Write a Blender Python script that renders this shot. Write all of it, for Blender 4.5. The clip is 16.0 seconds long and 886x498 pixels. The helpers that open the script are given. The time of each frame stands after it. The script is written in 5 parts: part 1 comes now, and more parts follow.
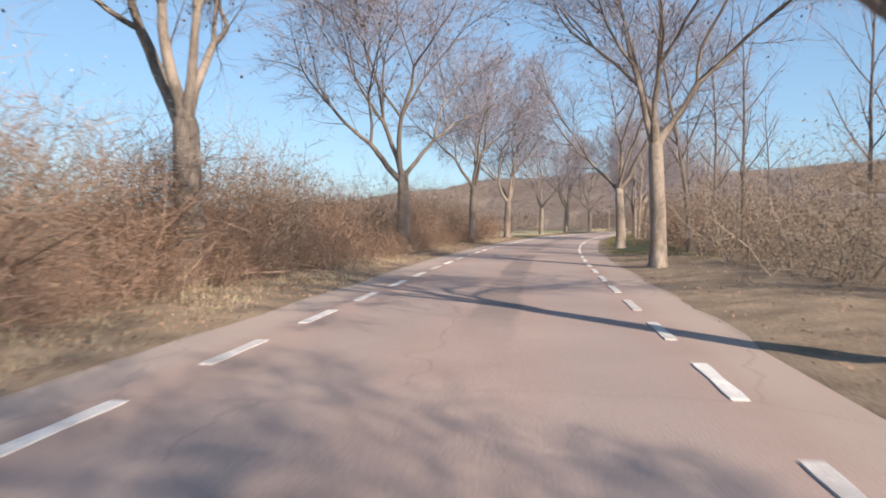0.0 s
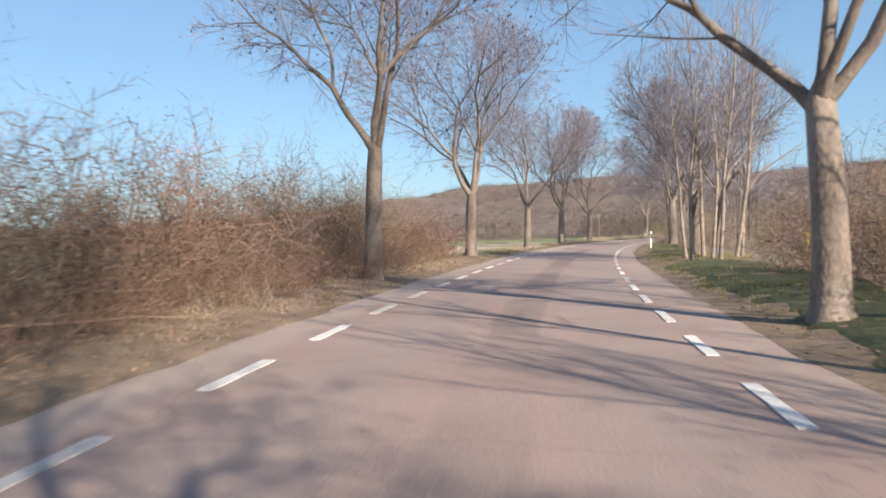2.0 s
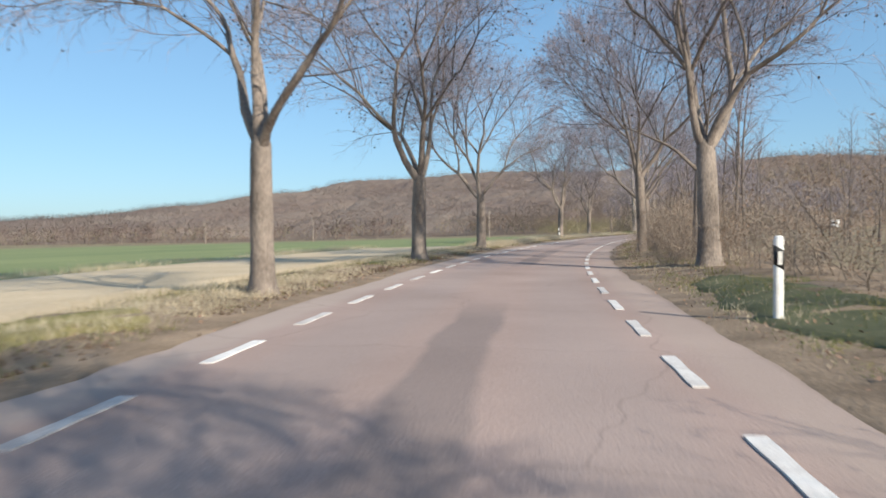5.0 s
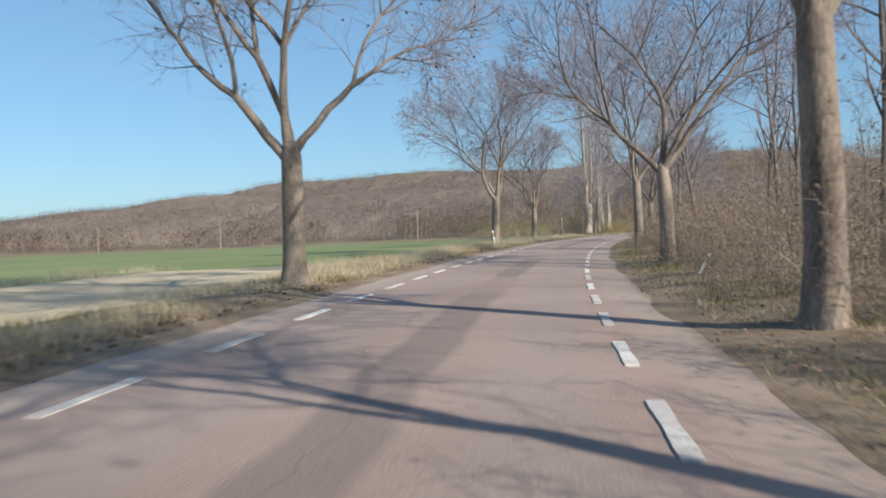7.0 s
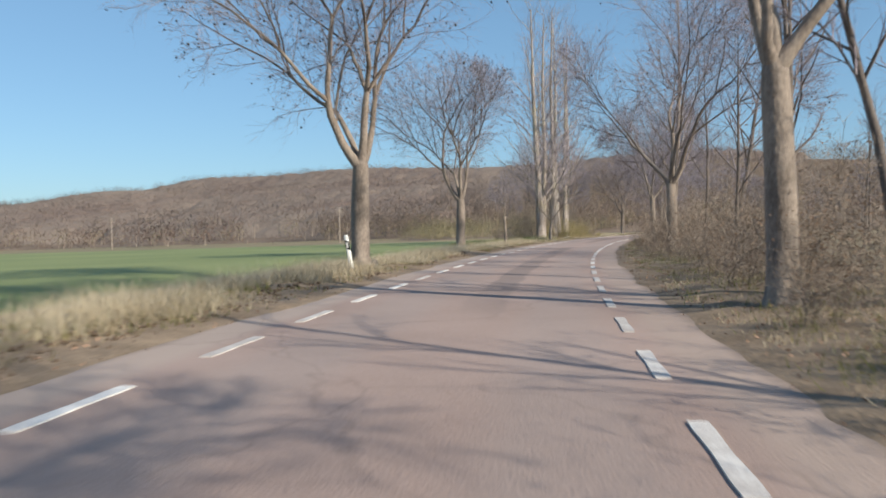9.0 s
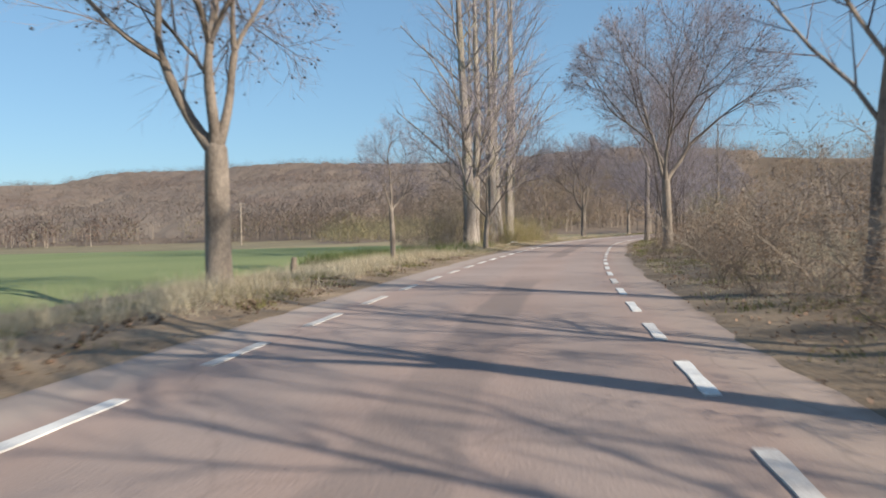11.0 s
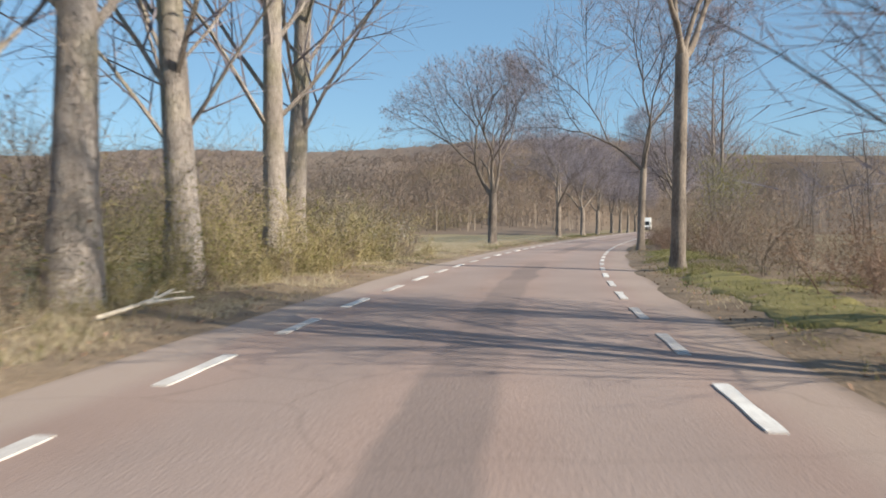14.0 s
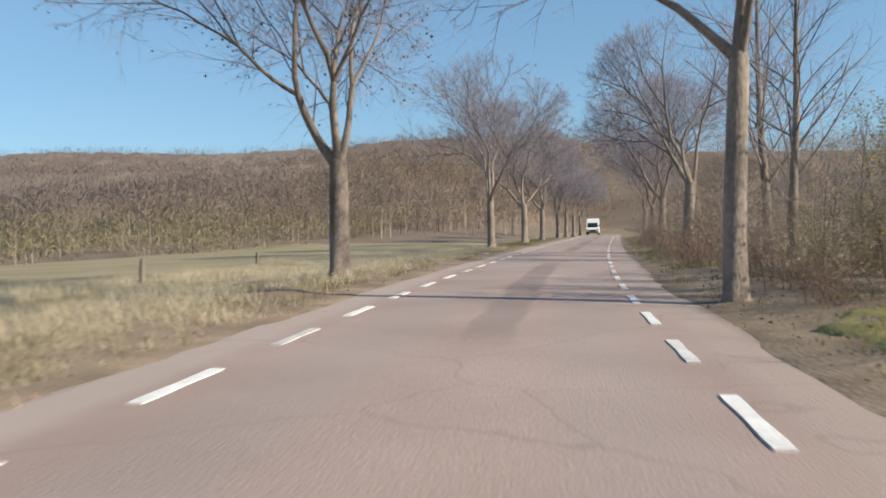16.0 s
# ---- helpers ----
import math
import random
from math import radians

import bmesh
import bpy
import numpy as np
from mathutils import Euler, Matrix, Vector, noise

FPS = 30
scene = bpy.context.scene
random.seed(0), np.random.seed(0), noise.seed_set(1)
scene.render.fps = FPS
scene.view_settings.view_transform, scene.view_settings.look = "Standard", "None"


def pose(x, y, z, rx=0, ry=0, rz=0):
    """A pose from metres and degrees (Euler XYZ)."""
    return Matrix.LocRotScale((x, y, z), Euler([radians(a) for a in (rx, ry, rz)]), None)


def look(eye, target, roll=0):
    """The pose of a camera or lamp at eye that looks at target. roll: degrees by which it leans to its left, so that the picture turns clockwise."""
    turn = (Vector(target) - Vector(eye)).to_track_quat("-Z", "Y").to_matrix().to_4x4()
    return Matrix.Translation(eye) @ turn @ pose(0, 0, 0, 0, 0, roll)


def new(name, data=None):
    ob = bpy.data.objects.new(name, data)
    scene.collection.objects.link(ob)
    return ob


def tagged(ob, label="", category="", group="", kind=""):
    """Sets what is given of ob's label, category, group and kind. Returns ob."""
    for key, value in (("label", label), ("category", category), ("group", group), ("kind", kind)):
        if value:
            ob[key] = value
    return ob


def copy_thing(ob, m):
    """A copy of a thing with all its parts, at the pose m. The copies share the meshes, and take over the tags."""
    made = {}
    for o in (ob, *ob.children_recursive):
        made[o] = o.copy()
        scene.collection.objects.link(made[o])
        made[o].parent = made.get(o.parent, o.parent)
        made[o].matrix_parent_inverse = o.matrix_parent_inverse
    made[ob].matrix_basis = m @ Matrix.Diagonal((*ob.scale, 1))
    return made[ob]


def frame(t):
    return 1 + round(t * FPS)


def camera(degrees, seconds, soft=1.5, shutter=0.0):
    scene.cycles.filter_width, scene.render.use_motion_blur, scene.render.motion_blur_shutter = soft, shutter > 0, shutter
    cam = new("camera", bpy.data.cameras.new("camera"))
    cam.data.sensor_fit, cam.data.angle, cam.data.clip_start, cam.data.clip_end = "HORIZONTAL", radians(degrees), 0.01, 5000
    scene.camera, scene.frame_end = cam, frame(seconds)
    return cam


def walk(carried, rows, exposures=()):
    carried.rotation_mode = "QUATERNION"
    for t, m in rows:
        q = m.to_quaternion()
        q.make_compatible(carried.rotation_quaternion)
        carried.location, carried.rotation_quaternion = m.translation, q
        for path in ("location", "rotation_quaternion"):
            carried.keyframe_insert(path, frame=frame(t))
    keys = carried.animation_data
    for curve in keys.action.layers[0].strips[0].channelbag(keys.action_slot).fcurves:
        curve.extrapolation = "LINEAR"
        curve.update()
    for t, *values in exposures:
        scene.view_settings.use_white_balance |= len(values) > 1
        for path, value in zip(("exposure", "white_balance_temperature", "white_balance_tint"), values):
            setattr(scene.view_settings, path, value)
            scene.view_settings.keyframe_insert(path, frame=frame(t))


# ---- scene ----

# ---------------------------------------------------------------- camera
cam = camera(61.0, 16.0, soft=1.75, shutter=0.22)
PATH = [
    (0, (0.000, 0.000, 1.200), (-0.008, 1.999, 1.131), 0.07),
    (0.5, (0.687, 6.075, 1.200), (0.685, 8.074, 1.139), -0.09),
    (1, (1.400, 12.189, 1.200), (1.407, 14.188, 1.141), -0.79),
    (1.5, (2.144, 18.296, 1.200), (2.162, 20.295, 1.145), 0.48),
    (2, (2.921, 24.315, 1.200), (2.955, 26.315, 1.154), -0.69),
    (2.5, (3.777, 30.205, 1.200), (3.860, 32.202, 1.147), -0.64),
    (3, (4.771, 36.017, 1.200), (4.905, 38.012, 1.145), -0.74),
    (3.5, (5.913, 41.839, 1.200), (6.094, 43.830, 1.143), -0.79),
    (4, (7.215, 47.718, 1.200), (7.445, 49.704, 1.144), -0.56),
    (4.5, (8.686, 53.669, 1.200), (8.964, 55.649, 1.144), -0.56),
    (5, (10.325, 59.687, 1.200), (10.648, 61.660, 1.144), -0.56),
    (5.5, (12.125, 65.757, 1.200), (12.491, 67.722, 1.144), -0.56),
    (6, (14.075, 71.852, 1.200), (14.482, 73.810, 1.143), -0.29),
    (6.5, (16.166, 77.945, 1.200), (16.615, 79.893, 1.148), -1.02),
    (7, (18.399, 84.038, 1.200), (18.885, 85.978, 1.148), -1.40),
    (7.5, (20.790, 90.176, 1.200), (21.318, 92.105, 1.147), -0.25),
    (8, (23.354, 96.376, 1.200), (23.920, 98.293, 1.147), -0.35),
    (8.5, (26.072, 102.627, 1.200), (26.669, 104.535, 1.147), -0.77),
    (9, (28.923, 108.888, 1.200), (29.554, 110.785, 1.146), -0.82),
    (9.5, (31.897, 115.076, 1.200), (32.573, 116.958, 1.140), -0.59),
    (10, (34.955, 121.140, 1.200), (35.658, 123.012, 1.143), -2.44),
    (10.5, (38.081, 127.092, 1.200), (38.818, 128.950, 1.144), -0.56),
    (11, (41.299, 132.941, 1.200), (42.074, 134.784, 1.144), -0.56),
    (11.5, (44.619, 138.685, 1.200), (45.434, 140.511, 1.144), -0.56),
    (12, (48.035, 144.305, 1.200), (48.890, 146.112, 1.144), -0.56),
    (12.5, (51.523, 149.768, 1.200), (52.418, 151.555, 1.141), -0.08),
    (13, (55.039, 155.018, 1.200), (55.972, 156.785, 1.139), -0.23),
    (13.5, (58.546, 160.045, 1.200), (59.509, 161.797, 1.139), -0.21),
    (14, (62.084, 164.918, 1.200), (63.083, 166.650, 1.136), 0.14),
    (14.5, (65.711, 169.704, 1.200), (66.744, 171.415, 1.139), -0.82),
    (15, (69.446, 174.428, 1.200), (70.515, 176.117, 1.145), -1.09),
    (15.5, (73.295, 179.103, 1.200), (74.396, 180.772, 1.146), -1.52),
    (16, (77.279, 183.728, 1.200), (78.423, 185.368, 1.149), -0.85),
]
EXPOSURES = [(0.0, 0.66, 7000, 12), (2.5, 0.60, 6750, 9), (3.7, 0.55, 6550, 7), (6.0, 0.45, 6480, 5), (8.0, 0.36, 6500, 4), (10.0, 0.36, 6700, 6), (12.5, 0.52, 6750, 5), (16.0, 0.46, 6750, 5)]
walk(cam, [(t, look(eye, target, roll)) for t, eye, target, roll in PATH], EXPOSURES)

# ---------------------------------------------------------------- light
SUN_AZ, SUN_EL = radians(147), radians(29)          # azimuth clockwise from +y
TO_SUN = Vector((math.sin(SUN_AZ) * math.cos(SUN_EL), math.cos(SUN_AZ) * math.cos(SUN_EL), math.sin(SUN_EL)))
world = bpy.data.worlds.new("clear_sky")
scene.world = world
world.use_nodes = True
wt = world.node_tree
wt.nodes.clear()
sky = wt.nodes.new("ShaderNodeTexSky")
sky.sky_type, sky.sun_disc = "NISHITA", False
sky.sun_elevation, sky.sun_rotation = SUN_EL, SUN_AZ
sky.air_density, sky.dust_density, sky.ozone_density = 1.0, 0.4, 4.0
bg = wt.nodes.new("ShaderNodeBackground")
bg.inputs["Strength"].default_value = 0.19
wo = wt.nodes.new("ShaderNodeOutputWorld")
soften = wt.nodes.new("ShaderNodeGamma")                # the camera's soft rendering of the clear sky
soften.inputs["Gamma"].default_value = 0.58
tinge = wt.nodes.new("ShaderNodeMix")
tinge.data_type, tinge.blend_type = "RGBA", "MULTIPLY"
tinge.inputs[0].default_value, tinge.inputs[7].default_value = 1.0, (0.70, 0.93, 1.14, 1)
wt.links.new(sky.outputs[0], soften.inputs[0])
wt.links.new(soften.outputs[0], tinge.inputs[6])
wt.links.new(tinge.outputs[2], bg.inputs[0])
wt.links.new(bg.outputs[0], wo.inputs[0])
sun = new("sun", bpy.data.lights.new("sun", "SUN"))
sun.data.energy, sun.data.angle, sun.data.color = 5.0, radians(0.6), (1.0, 0.90, 0.78)
sun.matrix_world = look(tuple(TO_SUN * 200), (0, 0, 0))


# ---------------------------------------------------------------- materials
def material(name, dark, light, scale=2.0, fine=30.0, rough=0.85, bump=0.3, spread=0.5, per_thing=0.0, island=0.0, stretch=(1, 1, 1), metal=0.0):
    """Two-scale mottled surface between two colours, with fine relief."""
    m = bpy.data.materials.new(name)
    m.use_nodes = True
    nt = m.node_tree
    p = nt.nodes["Principled BSDF"]
    p.inputs["Roughness"].default_value, p.inputs["Metallic"].default_value = rough, metal
    p.inputs["Specular IOR Level"].default_value = 0.25
    tc = nt.nodes.new("ShaderNodeTexCoord")
    mp = nt.nodes.new("ShaderNodeMapping")
    mp.inputs["Scale"].default_value = stretch
    nt.links.new(tc.outputs["Object"], mp.inputs[0])
    big, small = nt.nodes.new("ShaderNodeTexNoise"), nt.nodes.new("ShaderNodeTexNoise")
    for n, s, d in ((big, scale, 4), (small, fine, 3)):
        n.inputs["Scale"].default_value, n.inputs["Detail"].default_value = s, d
        nt.links.new(mp.outputs[0], n.inputs["Vector"])
    add = nt.nodes.new("ShaderNodeMath")
    add.operation = "MULTIPLY_ADD"
    nt.links.new(small.outputs[0], add.inputs[0])
    add.inputs[1].default_value = 0.6
    nt.links.new(big.outputs[0], add.inputs[2])
    value = add
    for kind, amount in (("ShaderNodeObjectInfo", per_thing), ("ShaderNodeNewGeometry", island)):
        if amount:
            info = nt.nodes.new(kind)
            more = nt.nodes.new("ShaderNodeMath")
            more.operation = "MULTIPLY_ADD"
            nt.links.new(info.outputs["Random" if kind == "ShaderNodeObjectInfo" else "Random Per Island"], more.inputs[0])
            more.inputs[1].default_value = amount
            nt.links.new(value.outputs[0], more.inputs[2])
            value = more
    middle = 0.8 + (per_thing + island) / 2
    ramp = nt.nodes.new("ShaderNodeMapRange")
    ramp.inputs["From Min"].default_value, ramp.inputs["From Max"].default_value = middle - spread / 2, middle + spread / 2
    nt.links.new(value.outputs[0], ramp.inputs[0])
    mix = nt.nodes.new("ShaderNodeMix")
    mix.data_type = "RGBA"
    mix.inputs[6].default_value, mix.inputs[7].default_value = (*dark, 1), (*light, 1)
    nt.links.new(ramp.outputs[0], mix.inputs[0])
    nt.links.new(mix.outputs[2], p.inputs["Base Color"])
    if bump:
        b = nt.nodes.new("ShaderNodeBump")
        b.inputs["Strength"].default_value, b.inputs["Distance"].default_value = bump, 0.02
        nt.links.new(small.outputs[0], b.inputs["Height"])
        nt.links.new(b.outputs[0], p.inputs["Normal"])
    return m


def thin(m, share=0.45):
    """Lets part of the light through, as thin leaves and a haze of twigs do."""
    nt = m.node_tree
    p = nt.nodes["Principled BSDF"]
    glow = nt.nodes.new("ShaderNodeBsdfTranslucent")
    nt.links.new(p.inputs["Base Color"].links[0].from_socket, glow.inputs["Color"])
    both = nt.nodes.new("ShaderNodeMixShader")
    both.inputs[0].default_value = share
    nt.links.new(p.outputs[0], both.inputs[1])
    nt.links.new(glow.outputs[0], both.inputs[2])
    nt.links.new(both.outputs[0], nt.nodes["Material Output"].inputs["Surface"])
    return m


def asphalt_material():
    """Old asphalt: aggregate grain, a darker band along the middle of the lane, polished tracks, fine cracks, dusty edges."""
    m = material("old_asphalt", (0.265, 0.193, 0.168), (0.435, 0.328, 0.288), 0.35, 45, 0.9, 0.35, 0.7)
    nt = m.node_tree
    p = nt.nodes["Principled BSDF"]
    base = p.inputs["Base Color"].links[0].from_socket
    uv = nt.nodes.new("ShaderNodeUVMap")
    sep = nt.nodes.new("ShaderNodeSeparateXYZ")
    nt.links.new(uv.outputs[0], sep.inputs[0])
    wob = nt.nodes.new("ShaderNodeTexNoise")
    wob.inputs["Scale"].default_value, wob.inputs["Detail"].default_value = 0.5, 3
    nt.links.new(uv.outputs[0], wob.inputs["Vector"])

    def math_node(op, a, b=None, c=None):
        n = nt.nodes.new("ShaderNodeMath")
        n.operation = op
        for i, v in enumerate((a, b, c)):
            if v is None:
                continue
            if isinstance(v, (int, float)):
                n.inputs[i].default_value = v
            else:
                nt.links.new(v, n.inputs[i])
        return n.outputs[0]

    def band(centre, half, soft, wobble):
        u = math_node("MULTIPLY_ADD", wob.outputs[0], wobble, sep.outputs[0])
        d = math_node("ABSOLUTE", math_node("SUBTRACT", u, centre + wobble / 2))
        r = nt.nodes.new("ShaderNodeMapRange")
        r.inputs["From Min"].default_value, r.inputs["From Max"].default_value = half + soft, half
        nt.links.new(d, r.inputs[0])
        return r.outputs[0]

    def tint(colour_in, factor, strength, colour):
        x = nt.nodes.new("ShaderNodeMix")
        x.data_type = "RGBA"
        nt.links.new(math_node("MULTIPLY", factor, strength), x.inputs[0])
        nt.links.new(colour_in, x.inputs[6])
        x.inputs[7].default_value = (*colour, 1)
        return x.outputs[2]

    runs = nt.nodes.new("ShaderNodeTexNoise")               # the dark band comes and goes along the lane
    runs.inputs["Scale"].default_value, runs.inputs["Detail"].default_value = 0.07, 1
    nt.links.new(uv.outputs[0], runs.inputs["Vector"])
    on = nt.nodes.new("ShaderNodeMapRange")
    on.inputs["From Min"].default_value, on.inputs["From Max"].default_value = 0.42, 0.52
    nt.links.new(runs.outputs[0], on.inputs[0])
    out = tint(base, math_node("MULTIPLY", band(0.12, 0.27, 0.10, 0.4), on.outputs[0]), 0.42, (0.115, 0.108, 0.11))
    out = tint(out, band(-1.1, 0.3, 0.4, 0.2), 0.25, (0.30, 0.27, 0.26))
    out = tint(out, band(1.3, 0.3, 0.4, 0.2), 0.25, (0.30, 0.27, 0.26))
    out = tint(out, band(-2.72, 0.25, 0.3, 0.4), 0.5, (0.44, 0.37, 0.32))
    out = tint(out, band(2.72, 0.25, 0.3, 0.4), 0.4, (0.40, 0.33, 0.28))
    out = tint(out, band(-3.15, 0.12, 0.16, 0.3), 0.6, (0.20, 0.155, 0.12))
    out = tint(out, band(3.15, 0.12, 0.2, 0.3), 0.6, (0.18, 0.14, 0.11))
    cr = nt.nodes.new("ShaderNodeTexVoronoi")
    cr.feature = "DISTANCE_TO_EDGE"
    cr.inputs["Scale"].default_value = 0.45
    warp = nt.nodes.new("ShaderNodeMix")
    warp.data_type = "VECTOR"
    warp.inputs[0].default_value = 0.35
    nt.links.new(uv.outputs[0], warp.inputs[4])
    n2 = nt.nodes.new("ShaderNodeTexNoise")
    n2.inputs["Scale"].default_value = 1.3
    nt.links.new(uv.outputs[0], n2.inputs["Vector"])
    nt.links.new(n2.outputs[1], warp.inputs[5])
    nt.links.new(warp.outputs[1], cr.inputs["Vector"])
    r = nt.nodes.new("ShaderNodeMapRange")
    r.inputs["From Min"].default_value, r.inputs["From Max"].default_value = 0.006, 0.002
    nt.links.new(cr.outputs[0], r.inputs[0])
    out = tint(out, r.outputs[0], 0.16, (0.05, 0.045, 0.045))
    nt.links.new(out, p.inputs["Base Color"])
    return m


ASPHALT = asphalt_material()
PAINT = material("worn_white_paint", (0.42, 0.38, 0.36), (0.82, 0.80, 0.77), 3, 40, 0.7, 0.2, 0.5, per_thing=0.35)
SOIL = material("verge_soil", (0.13, 0.095, 0.065), (0.34, 0.255, 0.18), 1.2, 18, 0.95, 0.8, 0.6)
EARTH = material("dark_earth", (0.06, 0.042, 0.03), (0.17, 0.12, 0.085), 2.0, 25, 0.95, 0.5, 0.6)
GROUND = material("winter_ground", (0.16, 0.125, 0.08), (0.30, 0.25, 0.15), 0.15, 6, 0.95, 0.5, 0.6)
GREEN_FIELD = material("winter_wheat", (0.165, 0.20, 0.08), (0.25, 0.275, 0.12), 0.06, 5, 0.9, 0.6, 0.5, stretch=(1, 1, 1))
STUBBLE = material("pale_stubble", (0.44, 0.345, 0.225), (0.64, 0.52, 0.36), 0.25, 9, 0.95, 0.6, 0.6)
MEADOW = material("pale_meadow", (0.22, 0.18, 0.10), (0.35, 0.285, 0.175), 0.2, 9, 0.95, 0.6, 0.6)
BARK = material("avenue_bark", (0.105, 0.084, 0.071), (0.36, 0.298, 0.25), 2.2, 26, 0.9, 0.8, 0.55, per_thing=0.15, stretch=(1, 1, 0.4))
LIMB = material("branch_bark", (0.085, 0.07, 0.064), (0.215, 0.18, 0.16), 2.0, 26, 0.9, 0.5, 0.6, stretch=(1, 1, 0.5))
TWIG = thin(material("fine_twigs", (0.25, 0.222, 0.25), (0.45, 0.402, 0.445), 1.2, 8, 0.9, 0, 0.6, island=0.3), 0.35)
FRUIT = material("seed_balls", (0.035, 0.028, 0.02), (0.08, 0.06, 0.045), 3, 30, 0.95, 0, 0.5)
def furrowed(m, colour):
    """Deep vertical furrows and greenish moss on one side of the bark."""
    nt = m.node_tree
    p = nt.nodes["Principled BSDF"]
    tc = nt.nodes.new("ShaderNodeTexCoord")
    mp = nt.nodes.new("ShaderNodeMapping")
    mp.inputs["Scale"].default_value = (13, 13, 1.1)
    nt.links.new(tc.outputs["Object"], mp.inputs[0])
    cells = nt.nodes.new("ShaderNodeTexVoronoi")
    cells.feature = "DISTANCE_TO_EDGE"
    nt.links.new(mp.outputs[0], cells.inputs["Vector"])
    groove = nt.nodes.new("ShaderNodeMapRange")
    groove.inputs["From Min"].default_value, groove.inputs["From Max"].default_value = 0.0, 0.12
    groove.inputs["To Min"].default_value = 0.55
    nt.links.new(cells.outputs[0], groove.inputs[0])
    patch = nt.nodes.new("ShaderNodeTexNoise")
    patch.inputs["Scale"].default_value, patch.inputs["Detail"].default_value = 0.7, 3
    nt.links.new(tc.outputs["Object"], patch.inputs["Vector"])
    where = nt.nodes.new("ShaderNodeMapRange")
    where.inputs["From Min"].default_value, where.inputs["From Max"].default_value, where.inputs["To Max"].default_value = 0.5, 0.72, 0.6
    nt.links.new(patch.outputs[0], where.inputs[0])
    moss = nt.nodes.new("ShaderNodeMix")
    moss.data_type = "RGBA"
    moss.inputs[7].default_value = (*colour, 1)
    nt.links.new(where.outputs[0], moss.inputs[0])
    nt.links.new(p.inputs["Base Color"].links[0].from_socket, moss.inputs[6])
    dark = nt.nodes.new("ShaderNodeMix")
    dark.data_type, dark.blend_type = "RGBA", "MULTIPLY"
    dark.inputs[0].default_value = 1.0
    nt.links.new(moss.outputs[2], dark.inputs[6])
    nt.links.new(groove.outputs[0], dark.inputs[7])
    nt.links.new(dark.outputs[2], p.inputs["Base Color"])
    relief = nt.nodes.new("ShaderNodeBump")
    relief.inputs["Strength"].default_value, relief.inputs["Distance"].default_value = 0.9, 0.05
    nt.links.new(groove.outputs[0], relief.inputs["Height"])
    nt.links.new(relief.outputs[0], p.inputs["Normal"])
    return m


POPLAR = furrowed(material("poplar_bark", (0.30, 0.25, 0.22), (0.66, 0.57, 0.51), 1.6, 18, 0.95, 1.0, 0.5, stretch=(1.6, 1.6, 0.25)), (0.30, 0.29, 0.12))
PALE_BARK = material("pale_bark", (0.17, 0.135, 0.11), (0.44, 0.37, 0.31), 2.0, 22, 0.85, 0.5, 0.5, stretch=(1, 1, 1.6))
BRAMBLE = material("brown_shrub_twigs", (0.135, 0.087, 0.066), (0.33, 0.223, 0.172), 1.0, 6, 0.9, 0, 0.6, per_thing=0.25, island=0.35)
GREY_SHRUB = material("grey_shrub_twigs", (0.16, 0.128, 0.102), (0.37, 0.30, 0.242), 1.0, 6, 0.9, 0, 0.6, per_thing=0.25, island=0.35)
OLIVE_SHRUB = material("olive_shrub_twigs", (0.22, 0.18, 0.09), (0.46, 0.375, 0.215), 1.0, 6, 0.9, 0, 0.6, per_thing=0.25, island=0.35)
DRY_LEAF = thin(material("dry_leaves", (0.17, 0.105, 0.07), (0.42, 0.29, 0.20), 2, 8, 0.85, 0, 0.6, island=0.5))
PALE_BUD = material("pale_buds", (0.32, 0.275, 0.265), (0.58, 0.51, 0.51), 2, 8, 0.85, 0, 0.6, island=0.5)
GREEN_LEAF = thin(material("young_leaves", (0.18, 0.165, 0.055), (0.36, 0.34, 0.125), 2, 8, 0.7, 0, 0.6, island=0.5))
BLOSSOM = thin(material("white_blossom", (0.58, 0.52, 0.45), (0.85, 0.80, 0.72), 2, 8, 0.8, 0, 0.6, island=0.4))
STRAW = thin(material("straw_grass", (0.44, 0.36, 0.24), (0.74, 0.64, 0.47), 0.6, 5, 0.9, 0, 0.6, island=0.5))
WEED = thin(material("green_weeds", (0.10, 0.135, 0.045), (0.22, 0.25, 0.09), 0.6, 5, 0.9, 0, 0.6, island=0.4))
GRASS = thin(material("verge_grass", (0.11, 0.125, 0.035), (0.30, 0.27, 0.11), 0.6, 5, 0.9, 0, 0.6, island=0.5))
MOSS = material("mossy_turf", (0.17, 0.145, 0.055), (0.32, 0.275, 0.11), 0.9, 14, 0.9, 0.8, 0.5)
TURF = material("dark_turf", (0.06, 0.068, 0.035), (0.13, 0.13, 0.07), 0.9, 14, 0.9, 0.8, 0.5)
LITTER = material("leaf_litter", (0.15, 0.09, 0.065), (0.36, 0.235, 0.17), 0.8, 6, 0.9, 0, 0.6, island=0.5)
HILL_TREES = thin(material("bare_forest", (0.28, 0.213, 0.175), (0.42, 0.335, 0.28), 0.025, 0.16, 0.95, 0, 0.6, island=0.14))
HILL_GREEN = thin(material("forest_with_young_green", (0.35, 0.30, 0.175), (0.53, 0.455, 0.285), 0.025, 0.16, 0.95, 0, 0.6, island=0.14))
CANOPY = material("bare_canopy", (0.165, 0.118, 0.098), (0.255, 0.205, 0.165), 0.015, 0.4, 0.95, 0, 0.6)
EDGE_TREES = thin(material("reddish_wood_edge", (0.215, 0.145, 0.118), (0.34, 0.24, 0.195), 0.03, 0.2, 0.95, 0, 0.6, island=0.14))
